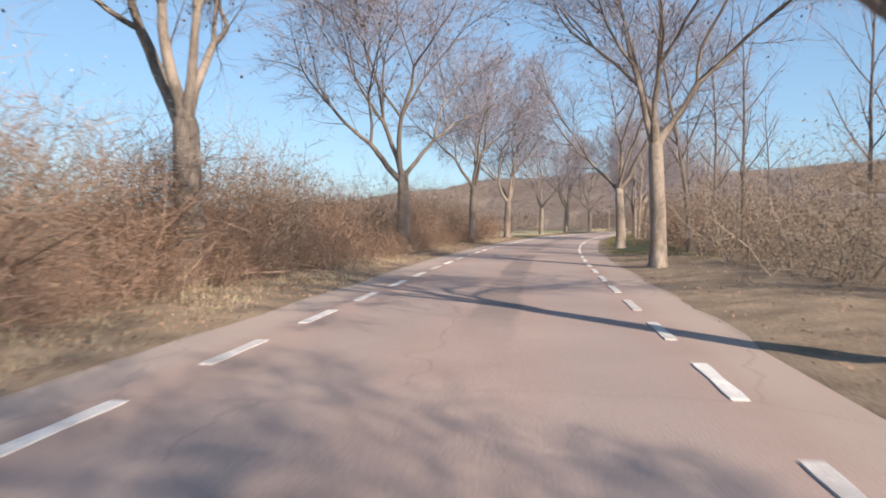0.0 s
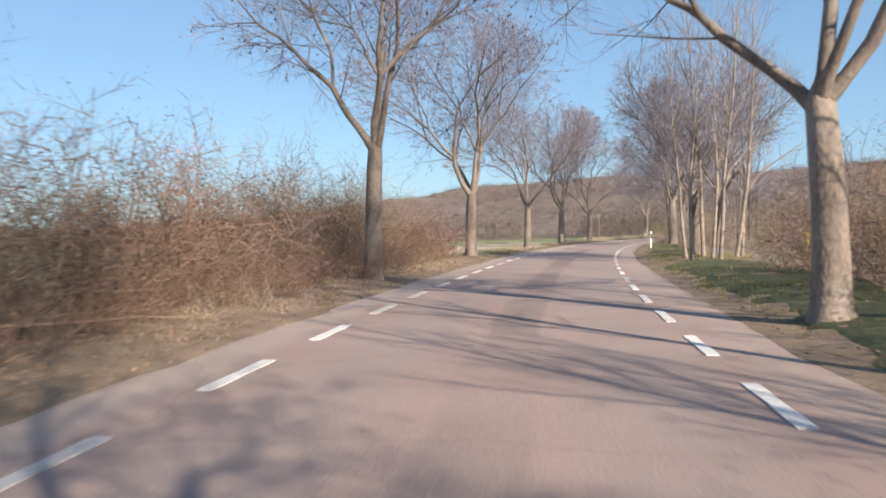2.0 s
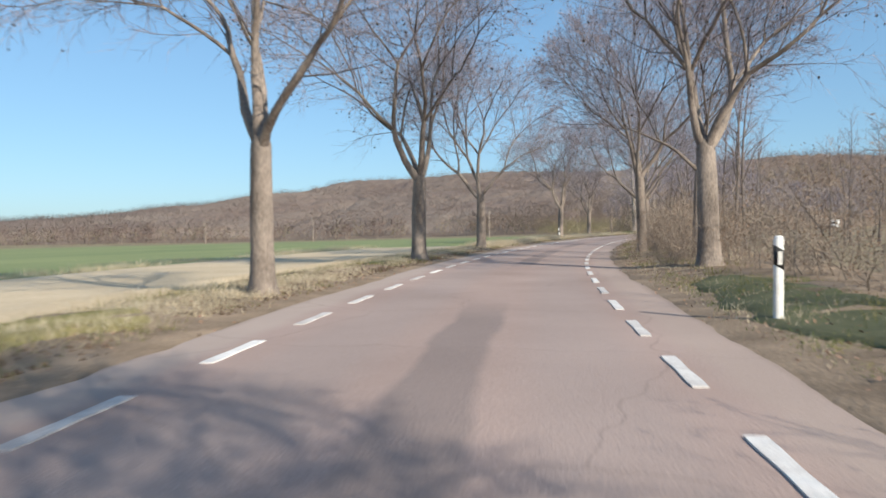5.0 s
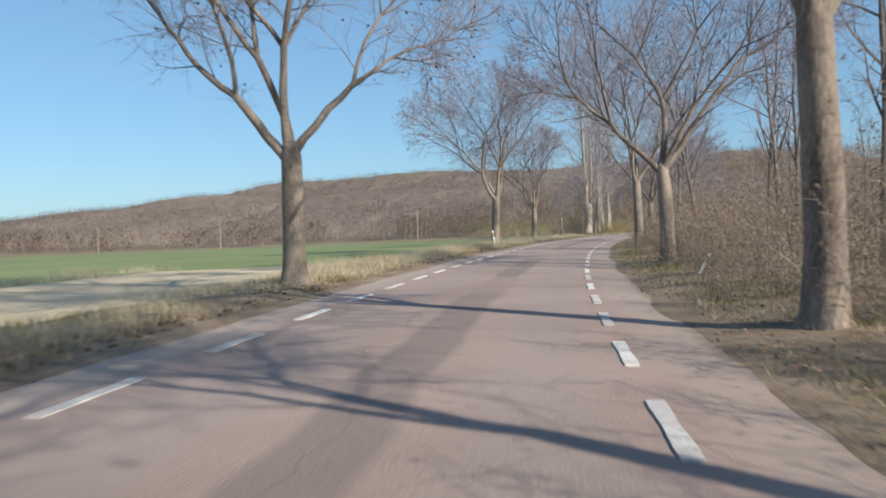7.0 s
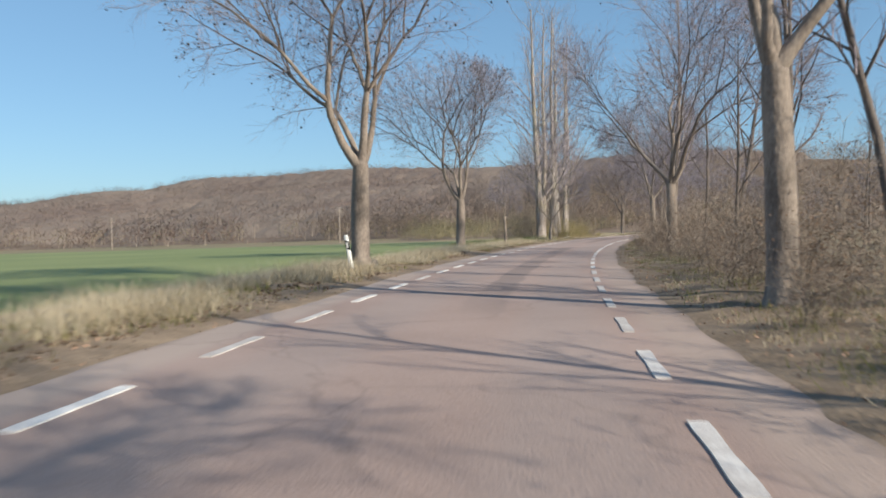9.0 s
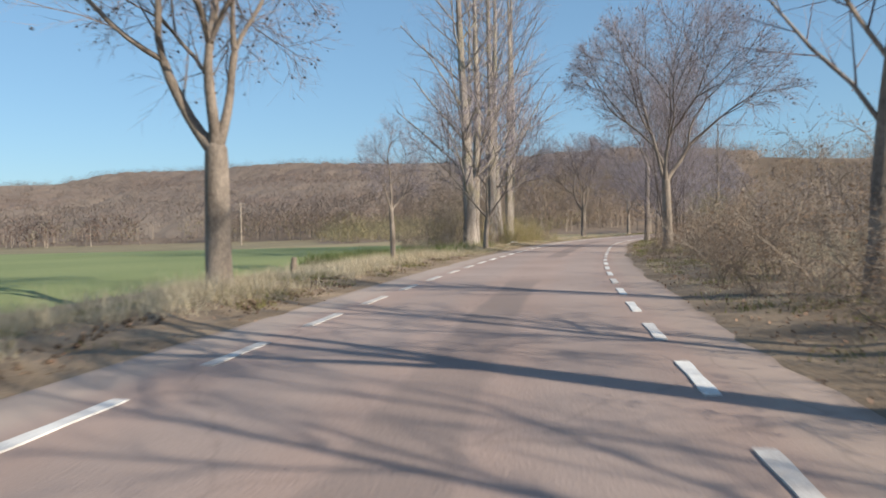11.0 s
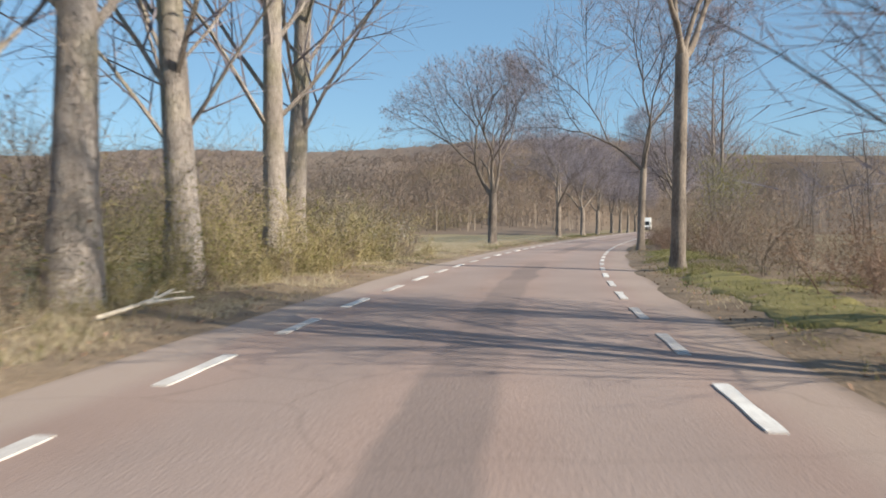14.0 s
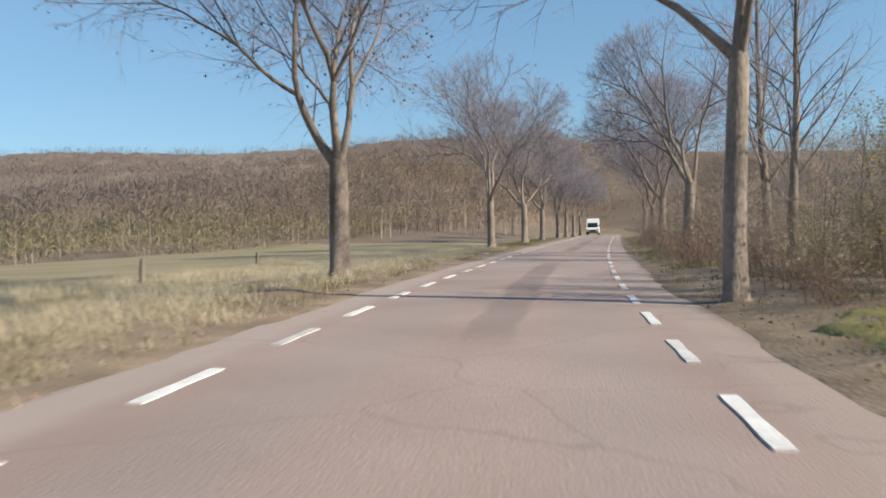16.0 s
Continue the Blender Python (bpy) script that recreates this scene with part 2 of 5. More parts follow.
FLOOR = material("forest_floor_leaves", (0.13, 0.095, 0.07), (0.24, 0.18, 0.135), 0.05, 2.0, 0.95, 0.3, 0.6)
HILL_TRUNKS = material("distant_trunks", (0.17, 0.135, 0.11), (0.36, 0.30, 0.25), 0.05, 0.5, 0.9, 0, 0.6, island=0.4)
POST_WHITE = material("post_plastic_white", (0.62, 0.60, 0.56), (0.86, 0.85, 0.82), 4, 40, 0.45, 0.1, 0.6)
POST_BLACK = material("post_plastic_black", (0.015, 0.015, 0.016), (0.04, 0.04, 0.04), 4, 40, 0.45, 0.1, 0.6)
STONE = material("pale_stone", (0.24, 0.20, 0.16), (0.42, 0.36, 0.29), 3, 30, 0.9, 0.6, 0.6)
REFLECTOR = material("reflector", (0.5, 0.48, 0.45), (0.75, 0.72, 0.68), 8, 60, 0.2, 0.1, 0.5)
YELLOW = material("faded_yellow_plastic", (0.55, 0.38, 0.03), (0.75, 0.55, 0.06), 4, 40, 0.5, 0.1, 0.5)
OLD_WOOD = material("weathered_wood", (0.10, 0.08, 0.06), (0.27, 0.22, 0.18), 3, 30, 0.9, 0.6, 0.6, stretch=(1, 1, 0.2))
PEELED = material("peeled_wood", (0.50, 0.42, 0.33), (0.78, 0.70, 0.60), 3, 30, 0.8, 0.4, 0.6, stretch=(0.3, 1, 1))
CAR_PAINT = material("white_car_paint", (0.72, 0.72, 0.71), (0.82, 0.82, 0.81), 1, 20, 0.25, 0.0, 0.6)
DARK_GLASS = material("dark_glass", (0.012, 0.014, 0.016), (0.03, 0.033, 0.036), 1, 20, 0.08, 0.0, 0.6)
RUBBER = material("tyre_rubber", (0.015, 0.015, 0.015), (0.035, 0.034, 0.033), 4, 40, 0.85, 0.3, 0.6)
STEEL = material("galvanised_steel", (0.30, 0.30, 0.30), (0.46, 0.46, 0.45), 3, 30, 0.5, 0.1, 0.6, metal=0.7)


# ---------------------------------------------------------------- road line and terrain
CENTRE = [(-6.7, -48.0), (-3.7, -24.0), (-0.7, 0.1), (0.8, 12.3), (2.4, 24.4), (4.3, 36.1), (6.7, 47.8), (9.6, 59.9), (13.1, 72.2), (17.2, 84.5),
          (22.2, 96.9), (27.9, 109.4), (34.0, 121.6), (40.5, 133.4), (47.4, 144.7), (54.5, 155.4), (61.6, 165.3), (68.8, 174.9), (76.7, 184.3),
          (86.6, 194.7), (96.9, 204.6), (107.5, 214.4), (118.3, 224.2), (129.3, 234.1), (140.3, 244.0), (151.3, 253.9), (162.3, 263.8), (195.0, 293.0), (230.0, 324.0)]


def road_line(points, step=1.0):
    """Catmull-Rom through the points, resampled at even steps."""
    p = np.array(points, float)
    p = np.vstack([2 * p[0] - p[1], p, 2 * p[-1] - p[-2]])
    t = np.linspace(0, 1, 25)[:-1, None]
    fine = [0.5 * (2 * b + (c - a) * t + (2 * a - 5 * b + 4 * c - d) * t**2 + (3 * b - a - 3 * c + d) * t**3) for a, b, c, d in zip(p, p[1:], p[2:], p[3:])]
    fine = np.vstack([*fine, p[-2:-1]])
    run = np.r_[0, np.cumsum(np.hypot(*np.diff(fine, axis=0).T))]
    s = np.arange(0, run[-1], step)
    return np.c_[np.interp(s, run, fine[:, 0]), np.interp(s, run, fine[:, 1])], s


LINE, LINE_S = road_line(CENTRE)
S_ZERO = LINE_S[np.argmin(np.hypot(*(LINE - (-0.7, 0.1)).T))]
LINE_S = LINE_S - S_ZERO                              # s = 0 beside the first camera
TAN = np.gradient(LINE, axis=0)
k5 = np.ones(9) / 9
TAN = np.c_[np.convolve(np.pad(TAN[:, 0], 4, mode="edge"), k5, "valid"), np.convolve(np.pad(TAN[:, 1], 4, mode="edge"), k5, "valid")]
TAN /= np.hypot(*TAN.T)[:, None]
HALF = 3.05                                           # half the asphalt's width


def at(s, lat):
    """The place lat metres right of the road's middle at s; numbers or arrays."""
    x, y = np.interp(s, LINE_S, LINE[:, 0]), np.interp(s, LINE_S, LINE[:, 1])
    tx, ty = np.interp(s, LINE_S, TAN[:, 0]), np.interp(s, LINE_S, TAN[:, 1])
    return x + ty * lat, y - tx * lat


def heading(s):
    return math.atan2(-np.interp(s, LINE_S, TAN[:, 0]), np.interp(s, LINE_S, TAN[:, 1]))


def beside(x, y):
    """s and lat of places, by the nearest sample of the road's middle."""
    x, y = np.atleast_1d(x).astype(float), np.atleast_1d(y).astype(float)
    s, lat = np.zeros_like(x), np.zeros_like(x)
    for i in range(0, len(x), 4000):
        dx, dy = x[i : i + 4000, None] - LINE[None, :, 0], y[i : i + 4000, None] - LINE[None, :, 1]
        n = np.argmin(dx * dx + dy * dy, axis=1)
        r = np.arange(len(n))
        s[i : i + 4000] = LINE_S[n]
        lat[i : i + 4000] = np.hypot(dx[r, n], dy[r, n]) * np.sign(dx[r, n] * TAN[n, 1] - dy[r, n] * TAN[n, 0])
    return s, lat


RIDGE = [(-420, 640, 2), (-260, 660, 6), (-140, 670, 13), (-40, 690, 27), (40, 700, 37), (110, 690, 41), (170, 620, 38), (230, 540, 35), (290, 470, 33), (360, 400, 31), (460, 330, 30), (600, 260, 28)]


def hill(x, y, lat):
    """The wooded ridge beyond the fields."""
    x, y = np.atleast_1d(x).astype(float), np.atleast_1d(y).astype(float)
    best, high = np.full(x.shape, 1e9), np.zeros(x.shape)
    for (ax, ay, az), (bx, by, bz) in zip(RIDGE, RIDGE[1:]):
        t = np.clip(((x - ax) * (bx - ax) + (y - ay) * (by - ay)) / ((bx - ax) ** 2 + (by - ay) ** 2), 0, 1)
        d = np.hypot(x - ax - t * (bx - ax), y - ay - t * (by - ay))
        high, best = np.where(d < best, az + t * (bz - az), high), np.minimum(d, best)
    f = np.clip(1 - best / 290, 0, 1)
    bumps = 1 + 0.10 * np.sin(x / 37 + 1) * np.sin(y / 53) + 0.06 * np.sin(x / 17 + y / 23)
    return high * f * f * (3 - 2 * f) * bumps * np.clip((np.abs(lat) - 15) / 50, 0, 1)


def profile(s, lat):
    """Height of the land beside the road, without the ridge."""
    d = np.abs(lat)
    left = np.interp(d, [0, HALF, 3.6, 4.6, 6.5, 8.5, 250, 3000], [-0.03, -0.03, 0.02, 0.09, -0.08, -0.25, -5.0, -5.0])
    right = np.interp(d, [0, HALF, 3.5, 4.6, 6.5, 9.0, 300, 3000], [-0.03, -0.03, 0.03, 0.13, 0.16, 0.05, -1.5, -5.0])
    return np.where(lat < 0, left, right)


def land(x, y):
    s, lat = beside(x, y)
    return profile(s, lat) + hill(x, y, lat)


def land_at(s, lat):
    x, y = at(s, lat)
    return float(land(x, y)[0])


# ---------------------------------------------------------------- building
class Shape:
    """Collects vertices and faces for one mesh."""

    def __init__(self):
        self.v, self.f, self.n = [], [], []

    def tube(self, pts, radii, sides, cap=False):
        base, n = len(self.v), len(pts)
        d = pts[1] - pts[0]
        u = d.cross(Vector((0.31, 0.9, 0.2)) if abs(d.z) > 0.5 * d.length else Vector((0, 0, 1))).normalized()
        for i, p in enumerate(pts):
            d = (pts[min(i + 1, n - 1)] - pts[max(i - 1, 0)]).normalized()
            u = (u - d * u.dot(d)).normalized()
            w = d.cross(u)
            for k in range(sides):
                a = 2 * math.pi * k / sides
                self.v.append(p + (u * math.cos(a) + w * math.sin(a)) * radii[i])
        for i in range(n - 1):
            for k in range(sides):
                a, b = base + i * sides + k, base + i * sides + (k + 1) % sides
                self.f.append((a, b, b + sides, a + sides))
        if cap:
            self.f.append(tuple(base + (n - 1) * sides + k for k in range(sides)))

    def spike(self, p, q, r):
        base = len(self.v)
        d = (q - p).normalized()
        u = d.cross(Vector((0.4, 0.5, 0.77))).normalized()
        w = d.cross(u)
        for a in (0, 2.094, 4.189):
            self.v.append(p + (u * math.cos(a) + w * math.sin(a)) * r)
        self.v.append(q)
        self.f += [(base, base + 1, base + 3), (base + 1, base + 2, base + 3), (base + 2, base, base + 3)]

    def leaf(self, p, size, rng):
        a = Vector((rng.uniform(-1, 1), rng.uniform(-1, 1), rng.uniform(-1, 1))).normalized()
        b = a.cross(Vector((rng.uniform(-1, 1), rng.uniform(-1, 1), rng.uniform(-1, 1)))).normalized()
        n = len(self.v)
        self.v += [p, p + (a + b * 0.3) * size, p + (a - b * 0.3) * size]
        self.f.append((n, n + 1, n + 2))

    def ball(self, p, r):
        n = len(self.v)
        self.v += [p + Vector(o) * r for o in ((1, 0, 0), (-1, 0, 0), (0, 1, 0), (0, -1, 0), (0, 0, 1), (0, 0, -1))]
        self.f += [tuple(n + i for i in t) for t in ((0, 2, 4), (2, 1, 4), (1, 3, 4), (3, 0, 4), (2, 0, 5), (1, 2, 5), (3, 1, 5), (0, 3, 5))]

    def blade(self, p, q, w):
        n = len(self.v)
        side = Vector((q.y - p.y + 0.01, p.x - q.x, 0)).normalized() * w
        self.v += [p - side, p + side, q]
        self.f.append((n, n + 1, n + 2))

    def box(self, lo, hi):
        n = len(self.v)
        self.v += [Vector((x, y, z)) for z in (lo[2], hi[2]) for y in (lo[1], hi[1]) for x in (lo[0], hi[0])]
        self.f += [tuple(n + i for i in q) for q in ((0, 2, 3, 1), (4, 5, 7, 6), (0, 1, 5, 4), (2, 6, 7, 3), (0, 4, 6, 2), (1, 3, 7, 5))]

    def loft(self, rings, caps=True):
        """Rings of equal count, each a list of points, skinned in order."""
        base, n = len(self.v), len(rings[0])
        for ring in rings:
            self.v += [Vector(p) for p in ring]
        for i in range(len(rings) - 1):
            for k in range(n):
                a, b = base + i * n + k, base + i * n + (k + 1) % n
                self.f.append((a, b, b + n, a + n))
        if caps:
            self.f.append(tuple(base + k for k in reversed(range(n))))
            self.f.append(tuple(base + (len(rings) - 1) * n + k for k in range(n)))

    def mesh(self, name, material, smooth=False):
        me = bpy.data.meshes.new(name)
        me.from_pydata([tuple(v) for v in self.v], [], self.f)
        me.materials.append(material)
        if smooth:
            me.polygons.foreach_set("use_smooth", [True] * len(me.polygons))
        if self.n:
            me.polygons.foreach_set("use_smooth", [True] * len(me.polygons))
            me.normals_split_custom_set_from_vertices([tuple(v) for v in self.n])
        me.update()
        return me


def part(name, shape, material, parent=None, label="", smooth=False):
    ob = new(name, shape.mesh(name, material, smooth))
    ob.parent = parent
    return tagged(ob, label)


def grid_mesh(name, xs, ys, zs, material, uv=None, smooth=True):
    """A sheet from 2D arrays of places."""
    r, c = xs.shape
    me = bpy.data.meshes.new(name)
    idx = np.arange(r * c).reshape(r, c)
    faces = np.stack([idx[:-1, :-1], idx[:-1, 1:], idx[1:, 1:], idx[1:, :-1]], -1).reshape(-1, 4)
    me.from_pydata(np.c_[xs.ravel(), ys.ravel(), zs.ravel()].tolist(), [], faces.tolist())
    me.materials.append(material)
    if smooth:
        me.polygons.foreach_set("use_smooth", [True] * len(me.polygons))
    if uv is not None:
        lay = me.uv_layers.new(name="UVMap")
        loops = np.zeros(len(me.loops), int)
        me.loops.foreach_get("vertex_index", loops)
        lay.data.foreach_set("uv", np.c_[uv[0].ravel(), uv[1].ravel()][loops].astype(float).ravel())
    me.update()
    return new(name, me)


# ---------------------------------------------------------------- ground, fields, verges, road
def axis(lo, hi, step, far):
    core = list(np.arange(lo, hi + 0.1, step))
    out, d = [], step * 1.6
    while d < far:
        out.append(d)
        d *= 1.6
    return np.array([lo - o for o in reversed(out)] + core + [hi + o for o in out])


gx, gy = np.meshgrid(axis(-260, 480, 6, 3200), axis(-80, 800, 6, 3200), indexing="ij")
gs, gl = beside(gx.ravel(), gy.ravel())
gz = profile(gs, gl) + hill(gx.ravel(), gy.ravel(), gl) - 0.22 * np.clip((12 - np.abs(gl)) / 4, 0, 1) - 0.1
tagged(grid_mesh("ground", gx, gy, gz.reshape(gx.shape), GROUND), "brown winter ground of a valley with a low wooded ridge", "ground", kind="structure")


def field(name, s0, s1, l0, l1, mat, label, lift=0.03, ds=4.0, dl=5.0):
    ss, ll = np.meshgrid(np.arange(s0, s1 + 0.1, ds), np.arange(l1, l0 + 0.1, dl), indexing="ij")
    wob = 0.5 * np.sin(ss / 5.0) + 0.3 * np.sin(ss / 1.9 + 1)
    edge = (ll >= l0 - dl * 0.6)
    x, y = at(ss.ravel(), (ll + wob * edge).ravel())
    s2, l2 = beside(x, y)
    rim = edge | (ll <= l1 + 0.1) | (ss <= s0 + 0.1) | (ss >= s1 - ds * 0.6)
    z = profile(s2, l2) + hill(x, y, l2) + lift - 0.3 * rim.ravel()
    return tagged(grid_mesh(name, x.reshape(ss.shape), y.reshape(ss.shape), z.reshape(ss.shape), mat), label, "field", kind="structure")


field("green_field", 64, 188, -9.5, -259.5, GREEN_FIELD, "green winter wheat field beyond the dry verge", 0.05, 2.0, 2.5)
field("stubble_field", 62, 117, -6.0, -17.0, STUBBLE, "strip of pale bare stubble beside the wheat", 0.10, 1.0, 1.0)
field("far_green_field", 187, 211, -13.0, -298.0, GREEN_FIELD, "green winter wheat reaching to the wood", 0.05)
field("meadow", 208, 300, -9.0, -44.0, MEADOW, "pale dry meadow in front of the scrub", 0.04)


def verge(name, side, label):
    ss = np.arange(-46, 300, 0.5)
    lats = np.array([HALF - 0.12, HALF + 0.1, HALF + 0.35, 3.8, 4.3, 5.0, 5.8, 6.8, 8.0, 9.6])
    S, L = np.meshgrid(ss, lats, indexing="ij")
    rng = np.random.default_rng(5 if side < 0 else 6)
    ragged = np.convolve(rng.normal(0, 0.10, len(ss) + 4), np.ones(5) / 2.2, "valid")[: len(ss), None]
    L[:, 0] = HALF - 0.3
    L[:, 1] += np.clip(ragged[:, 0], -0.18, 0.05) - 0.12
    L[:, 2] += np.clip(ragged[:, 0], -0.15, 0.15) * 0.6
    x, y = at(S.ravel(), (side * L).ravel())
    z = profile(S.ravel(), (side * L).ravel()).reshape(S.shape)
    z = z + rng.normal(0, 0.022, S.shape) * (L > 3.4)
    z[:, 0] = -0.05
    z[:, 1] = 0.004
    z[:, 2] = np.maximum(z[:, 2], 0.012) + rng.normal(0, 0.006, len(ss))
    z[:, -1] -= 0.12
    return tagged(grid_mesh(name, x.reshape(S.shape), y.reshape(S.shape), z, SOIL), label, "verge", kind="structure")


def forest_floor():
    """Leaf-covered floor of the wood, on the ridge and in the valley."""
    fx, fy = np.meshgrid(np.arange(-330, 521, 5.0), np.arange(200, 721, 5.0), indexing="ij")
    fs, fl = beside(fx.ravel(), fy.ravel())
    fh = hill(fx.ravel(), fy.ravel(), fl)
    fz = profile(fs, fl) + fh + 0.25
    wooded = ((fh > 0.5) & (fl < -25)) | ((fs > 292) & (np.abs(fl) > 14) & (fl > -60)) | ((fl < -44) & (fl > -105) & (fs > 198) & (fx.ravel() > 52 + 0.19 * (fy.ravel() - 150)))
    fz = np.where(wooded, fz, fz - 1.2)
    return tagged(grid_mesh("forest_floor", fx, fy, fz.reshape(fx.shape), FLOOR), "brown leaf-covered forest floor of the ridge", "ground", kind="structure")


forest_floor()
verge("verge_left", -1, "brown soil verge with litter beside the asphalt")
verge("verge_right", 1, "brown soil verge under the hedge beside the asphalt")

rs, rl = np.meshgrid(np.arange(-46, 330, 1.0), np.linspace(-HALF, HALF, 13), indexing="ij")
rx, ry = at(rs.ravel(), rl.ravel())
rz = 0.0 + 0.02 * (1 - (rl / HALF) ** 2) - 0.01
road = grid_mesh("road", rx.reshape(rs.shape), ry.reshape(rs.shape), rz, ASPHALT, (rl, rs))
tagged(road, "narrow country road of worn grey-pink asphalt", "road", kind="structure")


# ---------------------------------------------------------------- plants
UP = Vector((0, 0, 1))


def lean(d, angle, turn):
    """d turned away by angle, towards the side that turn gives."""
    side = d.cross(UP if abs(d.z) < 0.95 else Vector((1, 0, 0))).normalized()
    side = Matrix.Rotation(turn, 3, d) @ side
    return (Matrix.Rotation(angle, 3, side) @ d).normalized()


def branch(shape, p, d, length, r0, r1, segs, sides, rng, wob, rise):
    """A bent tapering tube; returns its points and directions."""
    pts, ways = [p], [d]
    for i in range(segs):
        d = (d + Vector((rng.gauss(0, wob), rng.gauss(0, wob), rng.gauss(0, wob) + rise))).normalized()
        pts.append(pts[-1] + d * (length / segs))
        ways.append(d)
    if shape is not None:
        if sides == 1:
            shape.spike(pts[0], pts[-1], r0)
        else:
            shape.tube(pts, [r0 + (r1 - r0) * i / segs for i in range(segs + 1)], sides)
    return pts, ways


def blades(shape, p, d, length, w, rng):
    """A fine twig as one thin blade."""
    q = p + d * length
    side = d.cross(Vector((rng.uniform(-1, 1), rng.uniform(-1, 1), rng.uniform(-1, 1)))).normalized() * w
    n = len(shape.v)
    shape.v += [p - side, p + side, q]
    shape.f.append((n, n + 1, n + 2))
    return [p, q], [d, d]


def sprout(shapes, pts, ways, length, radius, level, spec, rng, tips, least=(0.012, 0.0055, 0.0042)):
    """Side branches along a branch, level by level, no thinner than the least radii."""
    if level >= len(spec):
        tips.append(pts[-1])
        return
    n, ratio, spread, segs, sides, wob, rise, start = spec[level]
    turn = rng.uniform(0, 6.28)
    for k in range(n):
        f = start + (1 - start) * (k + rng.uniform(0.1, 0.9)) / n
        i = min(int(f * (len(pts) - 1)), len(pts) - 2)
        p = pts[i].lerp(pts[i + 1], f * (len(pts) - 1) - i)
        turn += 2.4 + rng.uniform(-0.5, 0.5)
        d = lean(ways[i + 1], spread * rng.uniform(0.6, 1.3), turn)
        ln = length * ratio * (1.15 - 0.6 * f) * rng.uniform(0.75, 1.25)
        r = max(radius * (1 - 0.75 * f) * 0.62, least[level])
        if sides == 0:
            q, w = blades(shapes[level], p, d, ln, r, rng)
        else:
            q, w = branch(shapes[level], p, d, ln, r, max(r * 0.35, 0.003), segs, sides, rng, wob, rise)
        sprout(shapes, q, w, ln, r, level + 1, spec, rng, tips, least)


